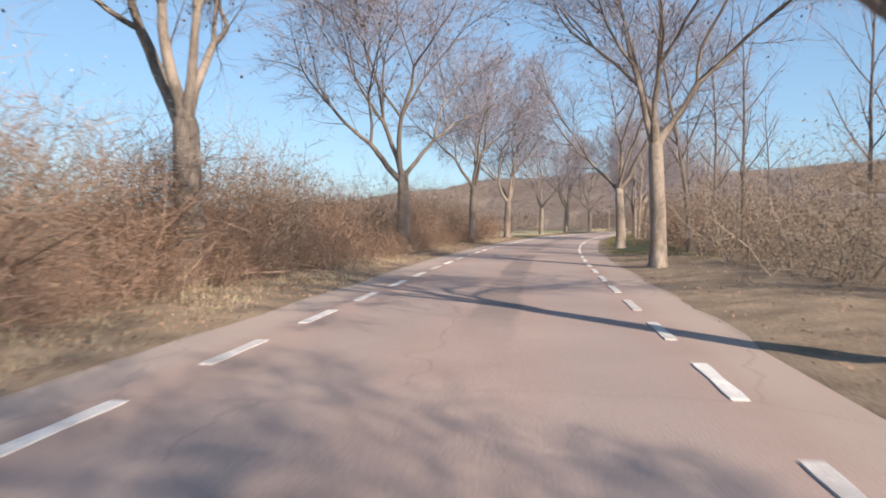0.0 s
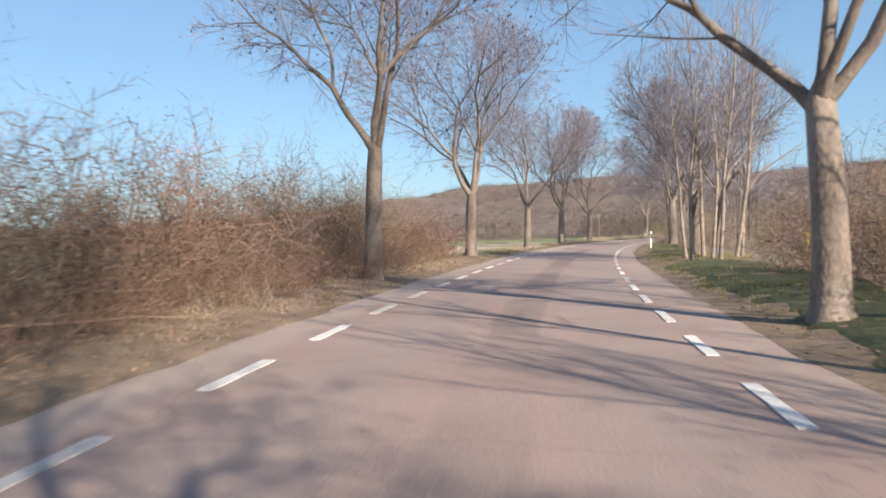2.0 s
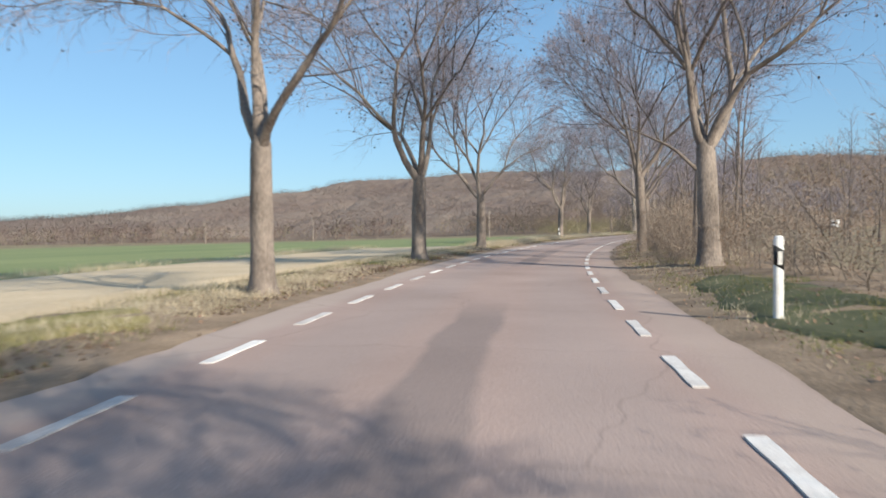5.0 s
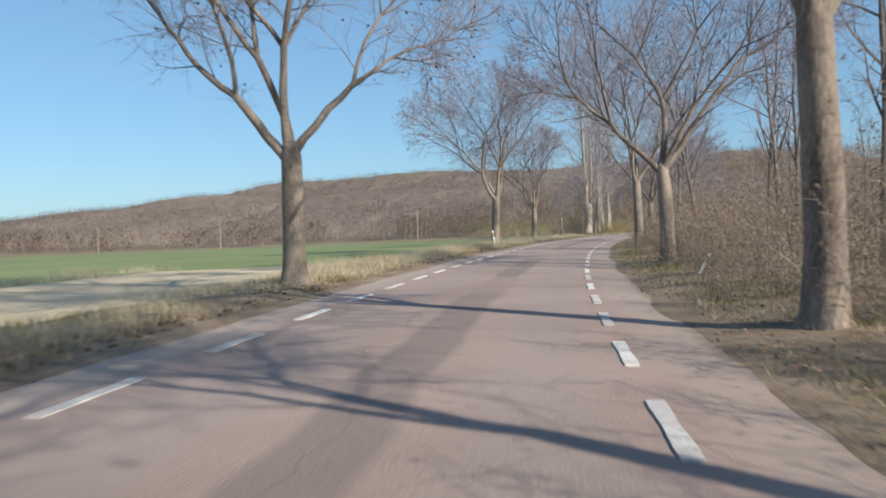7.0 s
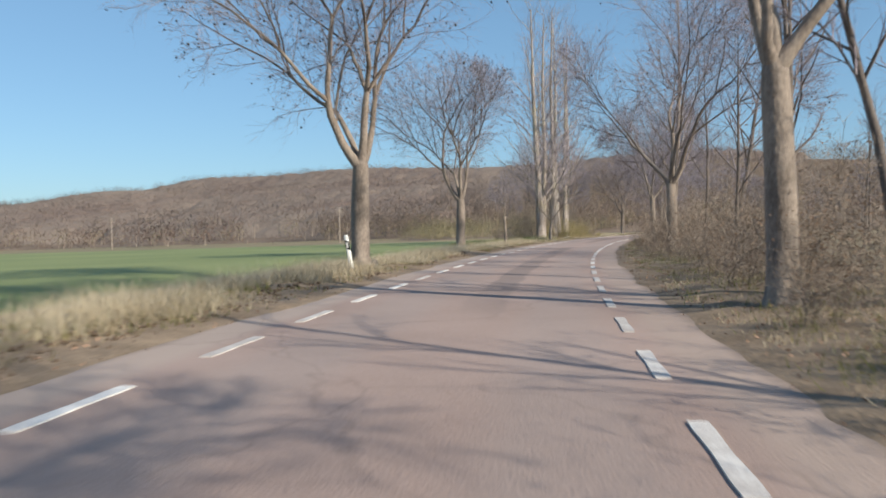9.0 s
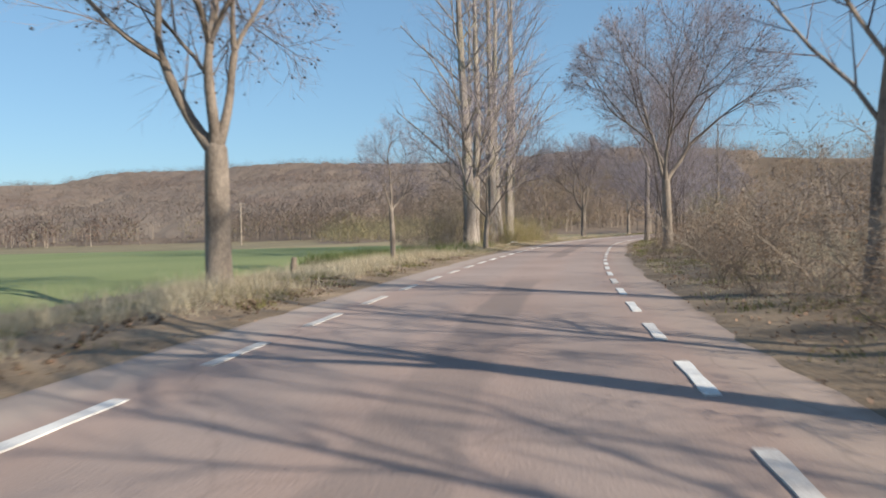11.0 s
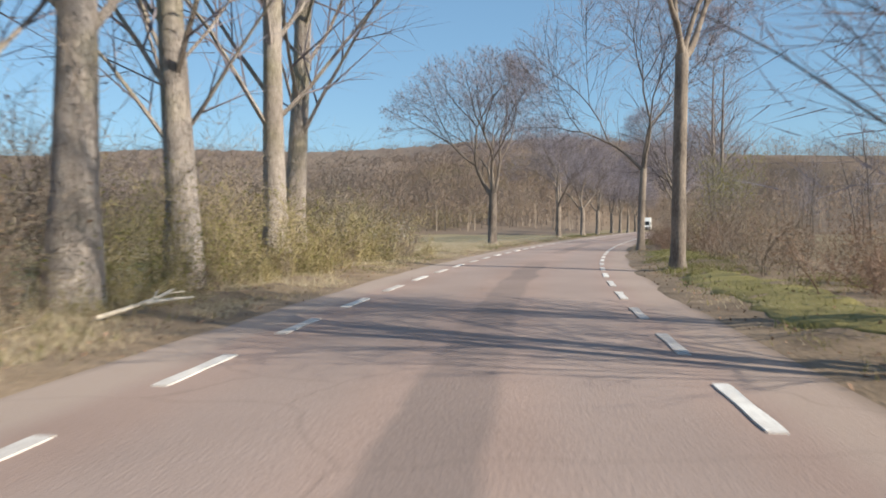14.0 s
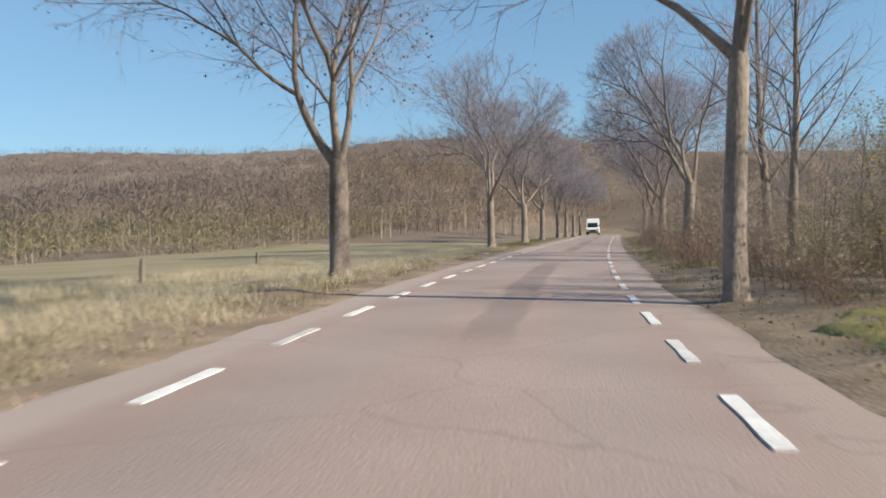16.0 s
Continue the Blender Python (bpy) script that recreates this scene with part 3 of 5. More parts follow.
def avenue_tree(seed, fork=3.0, height=11.0, girth=0.23, limbs=8, dense=1.0, balls=260, label="", wide=5.4, low=1.1, bulge=0.8):
    """A bare avenue tree: trunk with a flared foot, long limbs fanning from one fork, a domed crown of twigs, seed balls."""
    rng = random.Random(seed)
    tree = new("avenue_tree")
    tagged(tree, label, "tree", "avenue trees along the road")
    trunk = Shape()
    rings, dx, dy = [], rng.uniform(-0.12, 0.12), rng.uniform(-0.12, 0.12)
    zs = [-0.25, 0.0, 0.12, 0.35, 0.8, 1.4, 2.0, 2.6, fork - 1.6 * girth, fork - 0.6 * girth, fork, fork + 0.7 * girth]
    flare = [1.55, 1.4, 1.2, 1.08, 1.02, 1.0, 0.96, 0.93, 0.90, 0.86, 0.66, 0.3]
    ph = rng.uniform(0, 6)
    for z, fl in [pair for k, pair in enumerate(zip(zs, flare)) if k > 7 or pair[0] < fork - 2.4 * girth]:
        f = max(z, 0) / fork
        ring = []
        for k in range(14):
            a = 2 * math.pi * k / 14
            r = girth * fl * (1 + (0.10 * max(0, 1 - z / 0.7) + 0.035) * math.sin(3 * a + ph) + 0.04 * math.sin(5 * a + 2 * z) + rng.gauss(0, 0.012))
            ring.append((dx * f * f + r * math.cos(a), dy * f * f + r * math.sin(a), z))
        rings.append(ring)
    trunk.loft(rings)
    part("trunk", trunk, BARK, tree, "grey-brown mottled bark", True)
    top = Vector((dx, dy, fork))
    mid, rz = Vector((dx + bulge, dy, fork - 0.3 + (height - fork + 0.3) * 0.46)), (height - fork + 0.3) * 0.54

    def room(p, d):
        """Way from p along d to an egg-shaped outline."""
        o = Vector(((p.x - mid.x) / wide, (p.y - mid.y) / wide, (p.z - mid.z) / rz))
        e = Vector((d.x / wide, d.y / wide, d.z / rz))
        a, b, c = e.dot(e), o.dot(e), o.dot(o) - 1
        return max((-b + math.sqrt(max(b * b - a * c, 0))) / a, 0.25) if c < 0 else 0.25

    wood_shape, crown, tips = Shape(), Shape(), []
    n_spikes, n_blades = (7, 6) if dense >= 1 else (6, 5) if dense > 0.5 else (4, 5)

    def shoot(p, d, ln, r):
        """A thin side branch with twigs and finest twigs, bending upwards."""
        q, w = branch(wood_shape, p, d, ln, r, 0.005, 3, 3, rng, 0.13, 0.05)
        turn = rng.uniform(0, 6.28)
        for k in range(n_spikes):
            f = 0.12 + 0.88 * (k + rng.random()) / n_spikes
            i = min(int(f * 3), 2)
            at_p = q[i].lerp(q[i + 1], min(f * 3 - i, 1.0))
            turn += 2.4
            e = lean(w[i + 1], rng.uniform(0.35, 0.95), turn)
            l2 = min(max(ln * rng.uniform(0.35, 0.62), 0.3), room(at_p, e) + 0.25)
            u, v = branch(crown, at_p, e, l2, 0.0065, 0.002, 1, 1, rng, 0.08, 0.02)
            tips.append(u[-1])
            for j in range(n_blades):
                g = 0.1 + 0.9 * (j + rng.random()) / n_blades
                blades(crown, u[0].lerp(u[1], g), lean(e, rng.uniform(0.25, 0.9), rng.uniform(0, 6.28)), min(l2 * rng.uniform(0.5, 0.95), 0.75), 0.0048, rng)

    def grow(shape, p, d, ln, r, depth, reach):
        """A limb that bends, throws side branches and forks until it meets the outline."""
        segs = 5 if depth < 2 else 4
        pts, ways = branch(None, p, d, ln, r, r, segs, 5, rng, 0.11, 0.012)
        end = max(r * (0.66 if depth < 3 else 0.4), 0.009)
        radii = [(r + (end - r) * i / segs) * rng.uniform(0.95, 1.06) for i in range(segs + 1)]
        if depth == 0:
            radii[0] *= 1.35
        shape.tube(pts, radii, (8, 6, 5, 4)[depth])
        turn = rng.uniform(0, 6.28)
        for k in range((1, 4, 5, 5)[depth]):
            f = (0.55 if depth == 0 else 0.15) + (0.45 if depth == 0 else 0.85) * (k + rng.random()) / (1, 4, 5, 5)[depth]
            i = min(int(f * segs), segs - 1)
            q = pts[i].lerp(pts[i + 1], min(f * segs - i, 1.0))
            turn += 2.4 + rng.uniform(-0.4, 0.4)
            e = lean(ways[i + 1], rng.uniform(0.5, 0.95), turn)
            shoot(q, e, min(rng.uniform(1.0, 2.1), room(q, e) * 0.8 + 0.3), max(radii[i] * 0.3, 0.009))
        if depth == 3:
            shoot(pts[-1], ways[-1], min(1.3, room(pts[-1], ways[-1]) * 0.8 + 0.3), end)
            return
        turn = rng.uniform(0, 6.28)
        arms = 3 if rng.random() < 0.3 else 2
        for k in range(arms):
            e = lean(ways[-1], rng.uniform(0.16, 0.30) if k == 0 else rng.uniform(0.4, 0.72), turn + k * 6.28 / arms + rng.uniform(-0.3, 0.3))
            way_left = room(pts[-1], e)
            grow(shape if depth < 1 else wood_shape, pts[-1], e, min(way_left / (3.0 - depth), reach * (0.30, 0.29, 0.28)[depth]) * rng.uniform(0.85, 1.1), end * (0.92 if k == 0 else rng.uniform(0.66, 0.82)), depth + 1, reach)

    for n in range(limbs):
        limb = Shape()
        # the lowest limb reaches out to the open side, one stands nearly upright, the others spread between
        out, around = ((low, 0.0), (0.10, 1.5))[n] if n < 2 else (rng.uniform(0.24, 0.24 + 0.35 * low), 3.1 + (n - 2) * 1.9)
        d = Matrix.Rotation(around + rng.uniform(-0.45, 0.45), 3, "Z") @ Vector((math.sin(out), 0, math.cos(out)))
        r = girth * (rng.uniform(0.48, 0.54) if n < 2 else rng.uniform(0.38, 0.46))
        p = top + Vector((d.x, d.y, 0)) * girth * 0.16 - UP * girth * rng.uniform(0.5, 1.1)
        reach = room(p, d)
        grow(limb, p, d, reach * rng.uniform(0.24, 0.30), r, 0, reach)
        part("limb", limb, BARK, tree, "", True)
    tagged(part("branchwork", wood_shape, LIMB, tree, "forking grey-brown side branches"), kind="stuff")
    tagged(part("crown", crown, TWIG, tree, "haze of fine bare purplish-brown twigs"), kind="stuff")
    if balls:
        fruit = Shape()
        for p in rng.sample(tips, min(balls, len(tips))):
            fruit.ball(p - UP * 0.05, rng.uniform(0.02, 0.045))
        tagged(part("fruit", fruit, FRUIT, tree, "small dark hanging seed balls"), kind="stuff")
    return tree


def slim_tree(seed, height, girth, name, label, bark, stems=1, reach=0.16, balls=0, first=0.25, leaves=None, group="", count=16, twist=0.55, fine=(6, 6), bend=0.035, slim=0.8):
    """A slender bare tree with one or more stems and short side branches all the way up."""
    rng = random.Random(seed)
    tree = new(name)
    tagged(tree, label, "tree", group)
    sub, crown, tips = Shape(), Shape(), []
    spec = [(count, reach, twist, 4, 4, 0.10, 0.05, first), (fine[0], 0.5, 0.65, 2, 1, 0.13, 0.04, 0.15), (fine[1], 0.55, 0.7, 1, 0, 0.1, 0.03, 0.1)]
    turn = rng.uniform(0, 6.28)
    for n in range(stems):
        stem = Shape()
        turn += 2.4
        off = Vector((math.cos(turn), math.sin(turn), 0)) * (0 if stems == 1 else girth * rng.uniform(1.2, 3.0))
        d = lean(UP, rng.uniform(0.0, 0.025) + (0.0 if stems == 1 else rng.uniform(0.03, 0.16)), turn if stems > 1 else rng.uniform(0, 6))
        ln, r = height * rng.uniform(0.8, 1.0), girth * rng.uniform(0.8, 1.0)
        q, w = branch(None, off - UP * 0.25, d, ln, r, r * 0.12, 12, 8, rng, bend, 0.02)
        stem.tube(q, [r * (1.35 if i == 0 else 1) * (1 - 0.88 * i / 12) * rng.uniform(0.95, 1.05) for i in range(13)], 10)
        part("trunk" if stems == 1 else "stem", stem, bark, tree, "", True)
        sprout([sub, crown, crown], q, w, ln, r * slim, 0, spec, rng, tips)
    tagged(part("branchwork", sub, bark, tree), kind="stuff")
    tagged(part("crown", crown, TWIG, tree), kind="stuff")
    if leaves:
        lv = Shape()
        for p in tips:
            lv.leaf(p + Vector((rng.gauss(0, 0.12), rng.gauss(0, 0.12), rng.gauss(0, 0.12))), rng.uniform(0.07, 0.14), rng)
        tagged(part("foliage", lv, leaves, tree, "small fresh green leaves"), kind="stuff")
    return tree


def shrub(seed, height, width, stems, twig_mat, leaf_mat, label, leaf_n=1, leaf_size=0.06, group="roadside shrubs", top_mat=None, low=0.4, sprawl=0.75, name="shrub"):
    """A bare thicket bush: arching stems, side twigs, fine twigs and clinging leaves or buds."""
    rng = random.Random(seed)
    bush = new(name)
    tagged(bush, label, "shrub", group)
    main, crown, lv, tops, tips = Shape(), Shape(), Shape(), Shape(), []
    spec = [(10, 0.34, 0.95, 1, 1, 0.22, 0.03, 0.06), (8, 0.6, 0.9, 1, 0, 0.2, 0.02, 0.08)]
    for n in range(stems):
        a, rr = rng.uniform(0, 6.28), width * 0.32 * math.sqrt(rng.random())
        p = Vector((rr * math.cos(a), rr * math.sin(a), -0.15))
        d = lean(UP, rng.uniform(0.05, sprawl), rng.uniform(0, 6.28))
        ln = height * rng.uniform(low, 1.1)
        q, w = branch(main, p, d, ln, rng.uniform(0.008, 0.02), 0.004, 5, 3, rng, 0.24, 0.015)
        sprout([crown, crown], q, w, ln, 0.012, 0, spec, rng, tips, (0.0055, 0.0042))
    tagged(part("stem_clump", main, twig_mat, bush), kind="stuff")
    tagged(part("crown", crown, twig_mat, bush), kind="stuff")
    for p in tips:
        for _ in range(leaf_n):
            q = p + Vector((rng.gauss(0, 0.09), rng.gauss(0, 0.09), rng.gauss(0, 0.09)))
            if top_mat is not None and q.z > height * 0.6:
                if rng.random() < 0.4:
                    tops.leaf(q, rng.uniform(0.4, 0.9) * leaf_size, rng)
            elif rng.random() < 0.55:
                lv.leaf(q, rng.uniform(0.5, 1.2) * leaf_size, rng)
    if lv.f:
        tagged(part("foliage", lv, leaf_mat, bush), kind="stuff")
    if tops.f:
        tagged(part("bud_haze", tops, top_mat, bush, "pale buds on the upper twigs"), kind="stuff")
    return bush


def put(ob, x, y, z=None, turn=0.0, scale=1.0, tilt=0.0, label=""):
    """A copy of a thing, set on the land."""
    c = copy_thing(ob, Matrix.Translation((x, y, float(land(x, y)[0]) if z is None else z)) @ Matrix.Rotation(turn, 4, "Z") @ Matrix.Rotation(tilt, 4, "X") @ Matrix.Scale(scale, 4))
    return tagged(c, label)


def drop(ob):
    """Remove a model that was only copied from."""
    for o in [*ob.children_recursive, ob]:
        bpy.data.objects.remove(o)


rng = random.Random(11)
LBL = "bare grey-barked avenue tree on the grass verge"
kinds = [avenue_tree(101, 3.0, 11.0, 0.245, 4, 1.0, 500, LBL, 5.4, 0.80, 0.7), avenue_tree(212, 3.1, 11.2, 0.26, 4, 1.0, 1300, LBL + ", hung with seed balls", 5.6, 0.72, 0.8),
         avenue_tree(303, 2.8, 10.6, 0.205, 4, 1.0, 160, LBL, 4.9, 0.7, 0.5), avenue_tree(404, 3.3, 11.4, 0.205, 4, 1.0, 500, LBL, 4.9, 0.7, 0.5)]
light_kinds = [avenue_tree(505, 3.0, 10.8, 0.24, 4, 0.75, 0, "bare avenue tree of the far row", 5.0, 0.9), avenue_tree(606, 3.0, 10.4, 0.24, 4, 0.75, 0, "bare avenue tree of the far row", 4.8, 0.85)]
# x, y, kind, turn, scale
LEFT_ROW = [(-4.9, 14.4, 1, 0.3, 1.05), (-1.65, 29.3, 0, 1.1, 1.0), (1.5, 43.1, 3, 2.0, 1.0), (4.8, 59.0, 1, 2.7, 0.95), (9.3, 73.5, 2, 0.4, 1.0),
            (13.9, 87.0, 1, 4.0, 1.0), (19.25, 100.9, 0, 5.1, 1.0), (33.5, 130.2, 1, 5.5, 1.0), (42.9, 147.8, 1, 0.9, 0.92), (85.9, 200.6, 1, 2.2, 0.95), (105.0, 218.5, 2, 0.0, 1.05), (116.7, 228.9, 0, 1.0, 1.0)]
# the first two, behind and beside the view, are added for their road shadows
RIGHT_ROW = [(2.4, -8.0, 2, 1.0, 1.0), (4.0, 6.0, 2, 2.0, 1.0), (5.55, 19.7, 3, 0.5, 1.0), (7.7, 33.2, 2, 3.3, 0.98), (20.35, 77.95, 1, 1.2, 1.04), (24.2, 90.7, 3, 1.9, 1.0),
             (30.1, 103.7, 2, 2.6, 1.0), (36.5, 117.1, 3, 0.2, 1.0), (46.9, 134.2, 2, 4.4, 1.0), (63.0, 159.3, 3, 3.5, 0.95)]
FAR_ROW = [(127.9, 239.1, 0, 2.0, 1.0), (139.4, 248.9, 1, 3.0, 1.0), (150.5, 259.0, 0, 4.0, 1.0), (161.8, 268.9, 1, 5.0, 1.0), (174.0, 279.5, 0, 0.5, 1.0),
           (105.5, 205.0, 1, 0.7, 1.0), (118.0, 216.5, 0, 1.7, 1.0), (130.5, 227.5, 1, 2.7, 1.0), (143.0, 239.0, 0, 3.7, 1.0)]
for x, y, k, turn, sc in LEFT_ROW + RIGHT_ROW:
    s_here, lat_here = beside(x, y)
    outward = heading(float(s_here[0])) + (math.pi if lat_here[0] < 0 else 0.0)      # the fuller side leans away from the road
    put(kinds[k], x, y, None, outward + (turn % 1.4) - 0.7, sc)
for x, y, k, turn, sc in FAR_ROW:
    put(light_kinds[k], x, y, None, turn, sc)

# tall straight trees on the right
tall = slim_tree(61, 16, 0.24, "roadside_tree", "tall straight bare tree with one thick stem", BARK, 1, 0.33, 0, 0.2, None, "", 30, 0.85, (8, 8), 0.02, 0.45)
for x, y, turn, sc in ((51.4, 140.6, 1.0, 0.9), (101.0, 197.5, 2.0, 0.85), (104.5, 200.5, 4.0, 0.95)):
    put(tall, x, y, None, turn, sc)
high = avenue_tree(818, 5.6, 14.0, 0.185, 4, 0.75, 200, "tall bare roadside tree forking high above the verge", 4.8, 0.75, 0.3)
put(high, 77.05, 178.7, None, 0.6, 1.0)

# young trees staked out in the row
young = tagged(avenue_tree(708, 3.8, 10.4, 0.19, 3, 0.4, 0, "", 2.4, 0.5, 0.0), "young slender bare tree planted in the gap of the row", "tree")
young.name = "young_tree"
put(young, 49.9, 157.9, None, 0.0, 0.48)
sap = tagged(avenue_tree(707, 1.75, 9.0, 0.125, 3, 0.5, 0, "", 3.6, 0.8, 0.6), "smooth-barked young tree beside the old poplars", "tree")
sap.name = "young_tree"
put(sap, 58.7, 168.5, None, 2.6, 1.0)

slim = avenue_tree(717, 3.0, 9.5, 0.13, 3, 0.75, 0, "slim bare roadside tree above the hedge", 4.2, 0.85, 0.6)
put(slim, 22.9, 83.4, None, 2.7, 1.0)
put(slim, 87.5, 190.6, None, 2.2, 1.28)

# poplars
pop = [slim_tree(81, 24, 0.37, "poplar", "old poplar with deeply furrowed pale bark", POPLAR, 1, 0.24, 0, 0.10, None, "poplars", 30, 0.75, (8, 8), 0.018, 0.40),
       slim_tree(82, 22, 0.31, "poplar", "tall poplar with furrowed pale bark", POPLAR, 1, 0.26, 0, 0.14, None, "poplars", 30, 0.75, (8, 8), 0.018, 0.42)]
for x, y, k, turn, sc in ((59.1, 171.3, 0, 0.0, 1.0), (59.9, 172.5, 1, 1.0, 0.95), (62.8, 176.0, 1, 2.0, 1.05), (61.7, 176.4, 1, 3.0, 0.75), (64.8, 178.9, 1, 4.0, 1.0), (65.2, 181.0, 1, 4.5, 0.8),
                          (67.8, 183.0, 1, 5.0, 1.0), (69.0, 185.3, 1, 0.6, 1.05)):
    put(pop[k], x, y, None, turn, sc)

# pale multi-stemmed clump and slim trees beside the right verge
clump = slim_tree(91, 11, 0.075, "pale_tree", "slender pale-barked tree of a clump", PALE_BARK, 1, 0.26, 0, 0.25, None, "pale clump", 16, 0.55, (8, 8), 0.03)
for x, y, turn, sc in ((12.5, 49.0, 0.0, 1.0), (12.9, 50.7, 1.0, 0.95), (13.7, 50.6, 2.0, 1.05), (12.2, 51.4, 3.0, 0.9), (13.2, 52.4, 4.0, 1.1), (14.4, 51.8, 5.0, 0.9), (11.9, 50.0, 2.5, 0.85)):
    put(clump, x, y, None, math.atan2(x - 12.7, 50.6 - y), sc, rng.uniform(0.02, 0.13))
fork_tree = avenue_tree(93, 2.1, 10.0, 0.15, 3, 0.75, 0, "bare tree forking low on the grassy verge", 3.0, 0.45, 0.2)
put(fork_tree, 13.6, 54.3, None, 2.4, 1.0)
put(fork_tree, 14.0, 53.1, None, 5.2, 0.9)
alder = slim_tree(95, 8.5, 0.05, "alder", "many-stemmed bare alder with dark twigs", LIMB, 6, 0.34, 0, 0.08, None, "alders", 18, 0.7, (8, 8), 0.06, 0.6)
for x, y, turn, sc in ((69.2, 166.8, 0, 1.3), (71.6, 168.6, 2, 1.15)):
    put(alder, x, y, None, turn, sc)
leafy = slim_tree(97, 7.0, 0.05, "leafy_tree", "young tree with fresh green leaves in the thicket", LIMB, 4, 0.32, 0, 0.1, GREEN_LEAF, "leafy thicket", 12, 0.6)
for s, lat, turn, sc in ((216.0, 6.8, 0, 0.6), (217.6, 7.6, 2, 0.66), (219.8, 7.2, 4, 0.55), (222.0, 8.6, 3, 0.6)):
    x, y = at(s, lat)
    put(leafy, x, y, None, turn, sc)

# bare woodland behind the right hedge
wood = [slim_tree(111 + i, h, g, "woodland_tree", "slim bare tree of the roadside wood", LIMB, 1, rch, 0, 0.28, None, "roadside wood", 16, 0.7, (7, 7)) for i, (h, g, rch) in enumerate(((11, 0.10, 0.24), (13, 0.12, 0.22), (9, 0.08, 0.28)))]


def scatter(models, s0, s1, l0, l1, n, lo=0.8, hi=1.2, tilt=0.05):
    for _ in range(n):
        s, lat = rng.uniform(s0, s1), rng.uniform(l0, l1)
        x, y = at(s, lat)
        put(rng.choice(models), float(x), float(y), None, rng.uniform(0, 6.28), rng.uniform(lo, hi), rng.uniform(-tilt, tilt))


scatter(wood, 12, 48, 8.5, 24, 20, 0.6, 0.95)
scatter(wood, 104, 162, 8.5, 26, 30, 0.7, 1.05)
for s_w, lat_w, k_w, sc_w in ((28.5, 5.9, 1, 0.85), (31.5, 7.2, 0, 0.9), (34.5, 6.6, 2, 0.9), (24.5, 6.8, 0, 0.8), (129.0, 7.4, 1, 0.95), (133.5, 6.6, 0, 1.0), (137.0, 7.8, 1, 1.0), (141.5, 6.9, 2, 1.1), (146.0, 7.6, 1, 0.9), (152.0, 7.0, 0, 0.95)):
    wx, wy = at(s_w, lat_w)
    put(wood[k_w], float(wx), float(wy), None, s_w, sc_w, 0.05)
scatter(wood, 164, 178, 12, 26, 4, 0.4, 0.6)
scatter(wood, 196, 225, 14, 34, 3, 0.4, 0.6)
scatter(wood, 226, 300, 9, 24, 14, 0.7, 1.0)

# thickets
brown = [shrub(131, 3.0, 3.0, 21, BRAMBLE, DRY_LEAF, "dense brown leafless thicket on the verge", 2, 0.05, top_mat=PALE_BUD, name="bramble_bush"), shrub(132, 2.4, 3.0, 17, BRAMBLE, DRY_LEAF, "low brown bramble thicket", 2, 0.05, sprawl=1.0, name="bramble_bush"),
         shrub(133, 3.3, 3.0, 21, GREY_SHRUB, DRY_LEAF, "tall grey-brown blackthorn thicket", 2, 0.045, top_mat=PALE_BUD, name="blackthorn_bush")]
grey = [shrub(141, 3.2, 3.2, 14, GREY_SHRUB, DRY_LEAF, "dense grey-brown hedge thicket", 1, 0.06), shrub(142, 2.4, 3.0, 14, GREY_SHRUB, DRY_LEAF, "low grey-brown hedge thicket", 1, 0.06, sprawl=1.0)]
olive = [shrub(151, 2.6, 3.0, 14, OLIVE_SHRUB, GREEN_LEAF, "olive thicket with first young leaves", 1, 0.06), shrub(152, 1.8, 2.8, 14, OLIVE_SHRUB, GREEN_LEAF, "low olive thicket of canes and young leaves", 1, 0.06, sprawl=1.0)]
canes = shrub(171, 4.2, 2.2, 22, GREY_SHRUB, GREEN_LEAF, "clump of tall pale upright shoots at the poplars' feet", 0, 0.05, "roadside shrubs", None, 0.4, 0.28)
white = shrub(161, 2.3, 2.2, 14, OLIVE_SHRUB, BLOSSOM, "shrub in white blossom", 5, 0.075, top_mat=BLOSSOM)


def hedge(models, s0, s1, rows, step, lo=0.8, hi=1.15):
    for lat in rows:
        s = s0 + rng.uniform(0, step)
        while s < s1:
            x, y = at(s, lat + rng.uniform(-0.45, 0.45))
            put(rng.choice(models), float(x), float(y), None, rng.uniform(0, 6.28), rng.uniform(lo, hi))
            s += step * rng.uniform(0.75, 1.25)


hedge(brown, 6, 50, (-6.1,), 2.0, 0.95, 1.25)
for h0, h1, lo_h, hi_h in ((6, 24, 1.15, 1.5), (24, 41, 0.85, 1.1), (41, 55, 1.05, 1.4)):     # the hedge dips in the middle
    hedge(brown[::2], h0, h1, (-8.0,), 2.0, lo_h, hi_h)
    hedge(brown[::2], h0, h1, (-7.0,), 2.2, lo_h * 0.9, hi_h * 0.9)
hedge(brown, 50, 57, (-5.6, -7.2), 1.8, 0.95, 1.2)
hedge(brown, 57, 60, (-6.4,), 1.8, 0.6, 0.8)
hedge(brown[1:2], 4, 54, (-4.6,), 1.8, 0.38, 0.58)
hedge(grey + brown[:1], 9, 45, (6.2, 8.2), 2.2)
hedge(grey, 60, 80, (6.6,), 2.6, 0.7, 0.95)
hedge(grey, 50, 78, (11.0,), 2.0, 0.7, 1.0)
hedge(grey, 80, 176, (5.5,), 2.3, 0.65, 0.95)
hedge(grey[1:], 82, 174, (4.5,), 2.6, 0.35, 0.55)
hedge(grey, 80, 176, (7.8,), 3.1, 1.0, 1.25)
hedge(grey, 176, 214, (8.2,), 2.4, 0.6, 0.9)
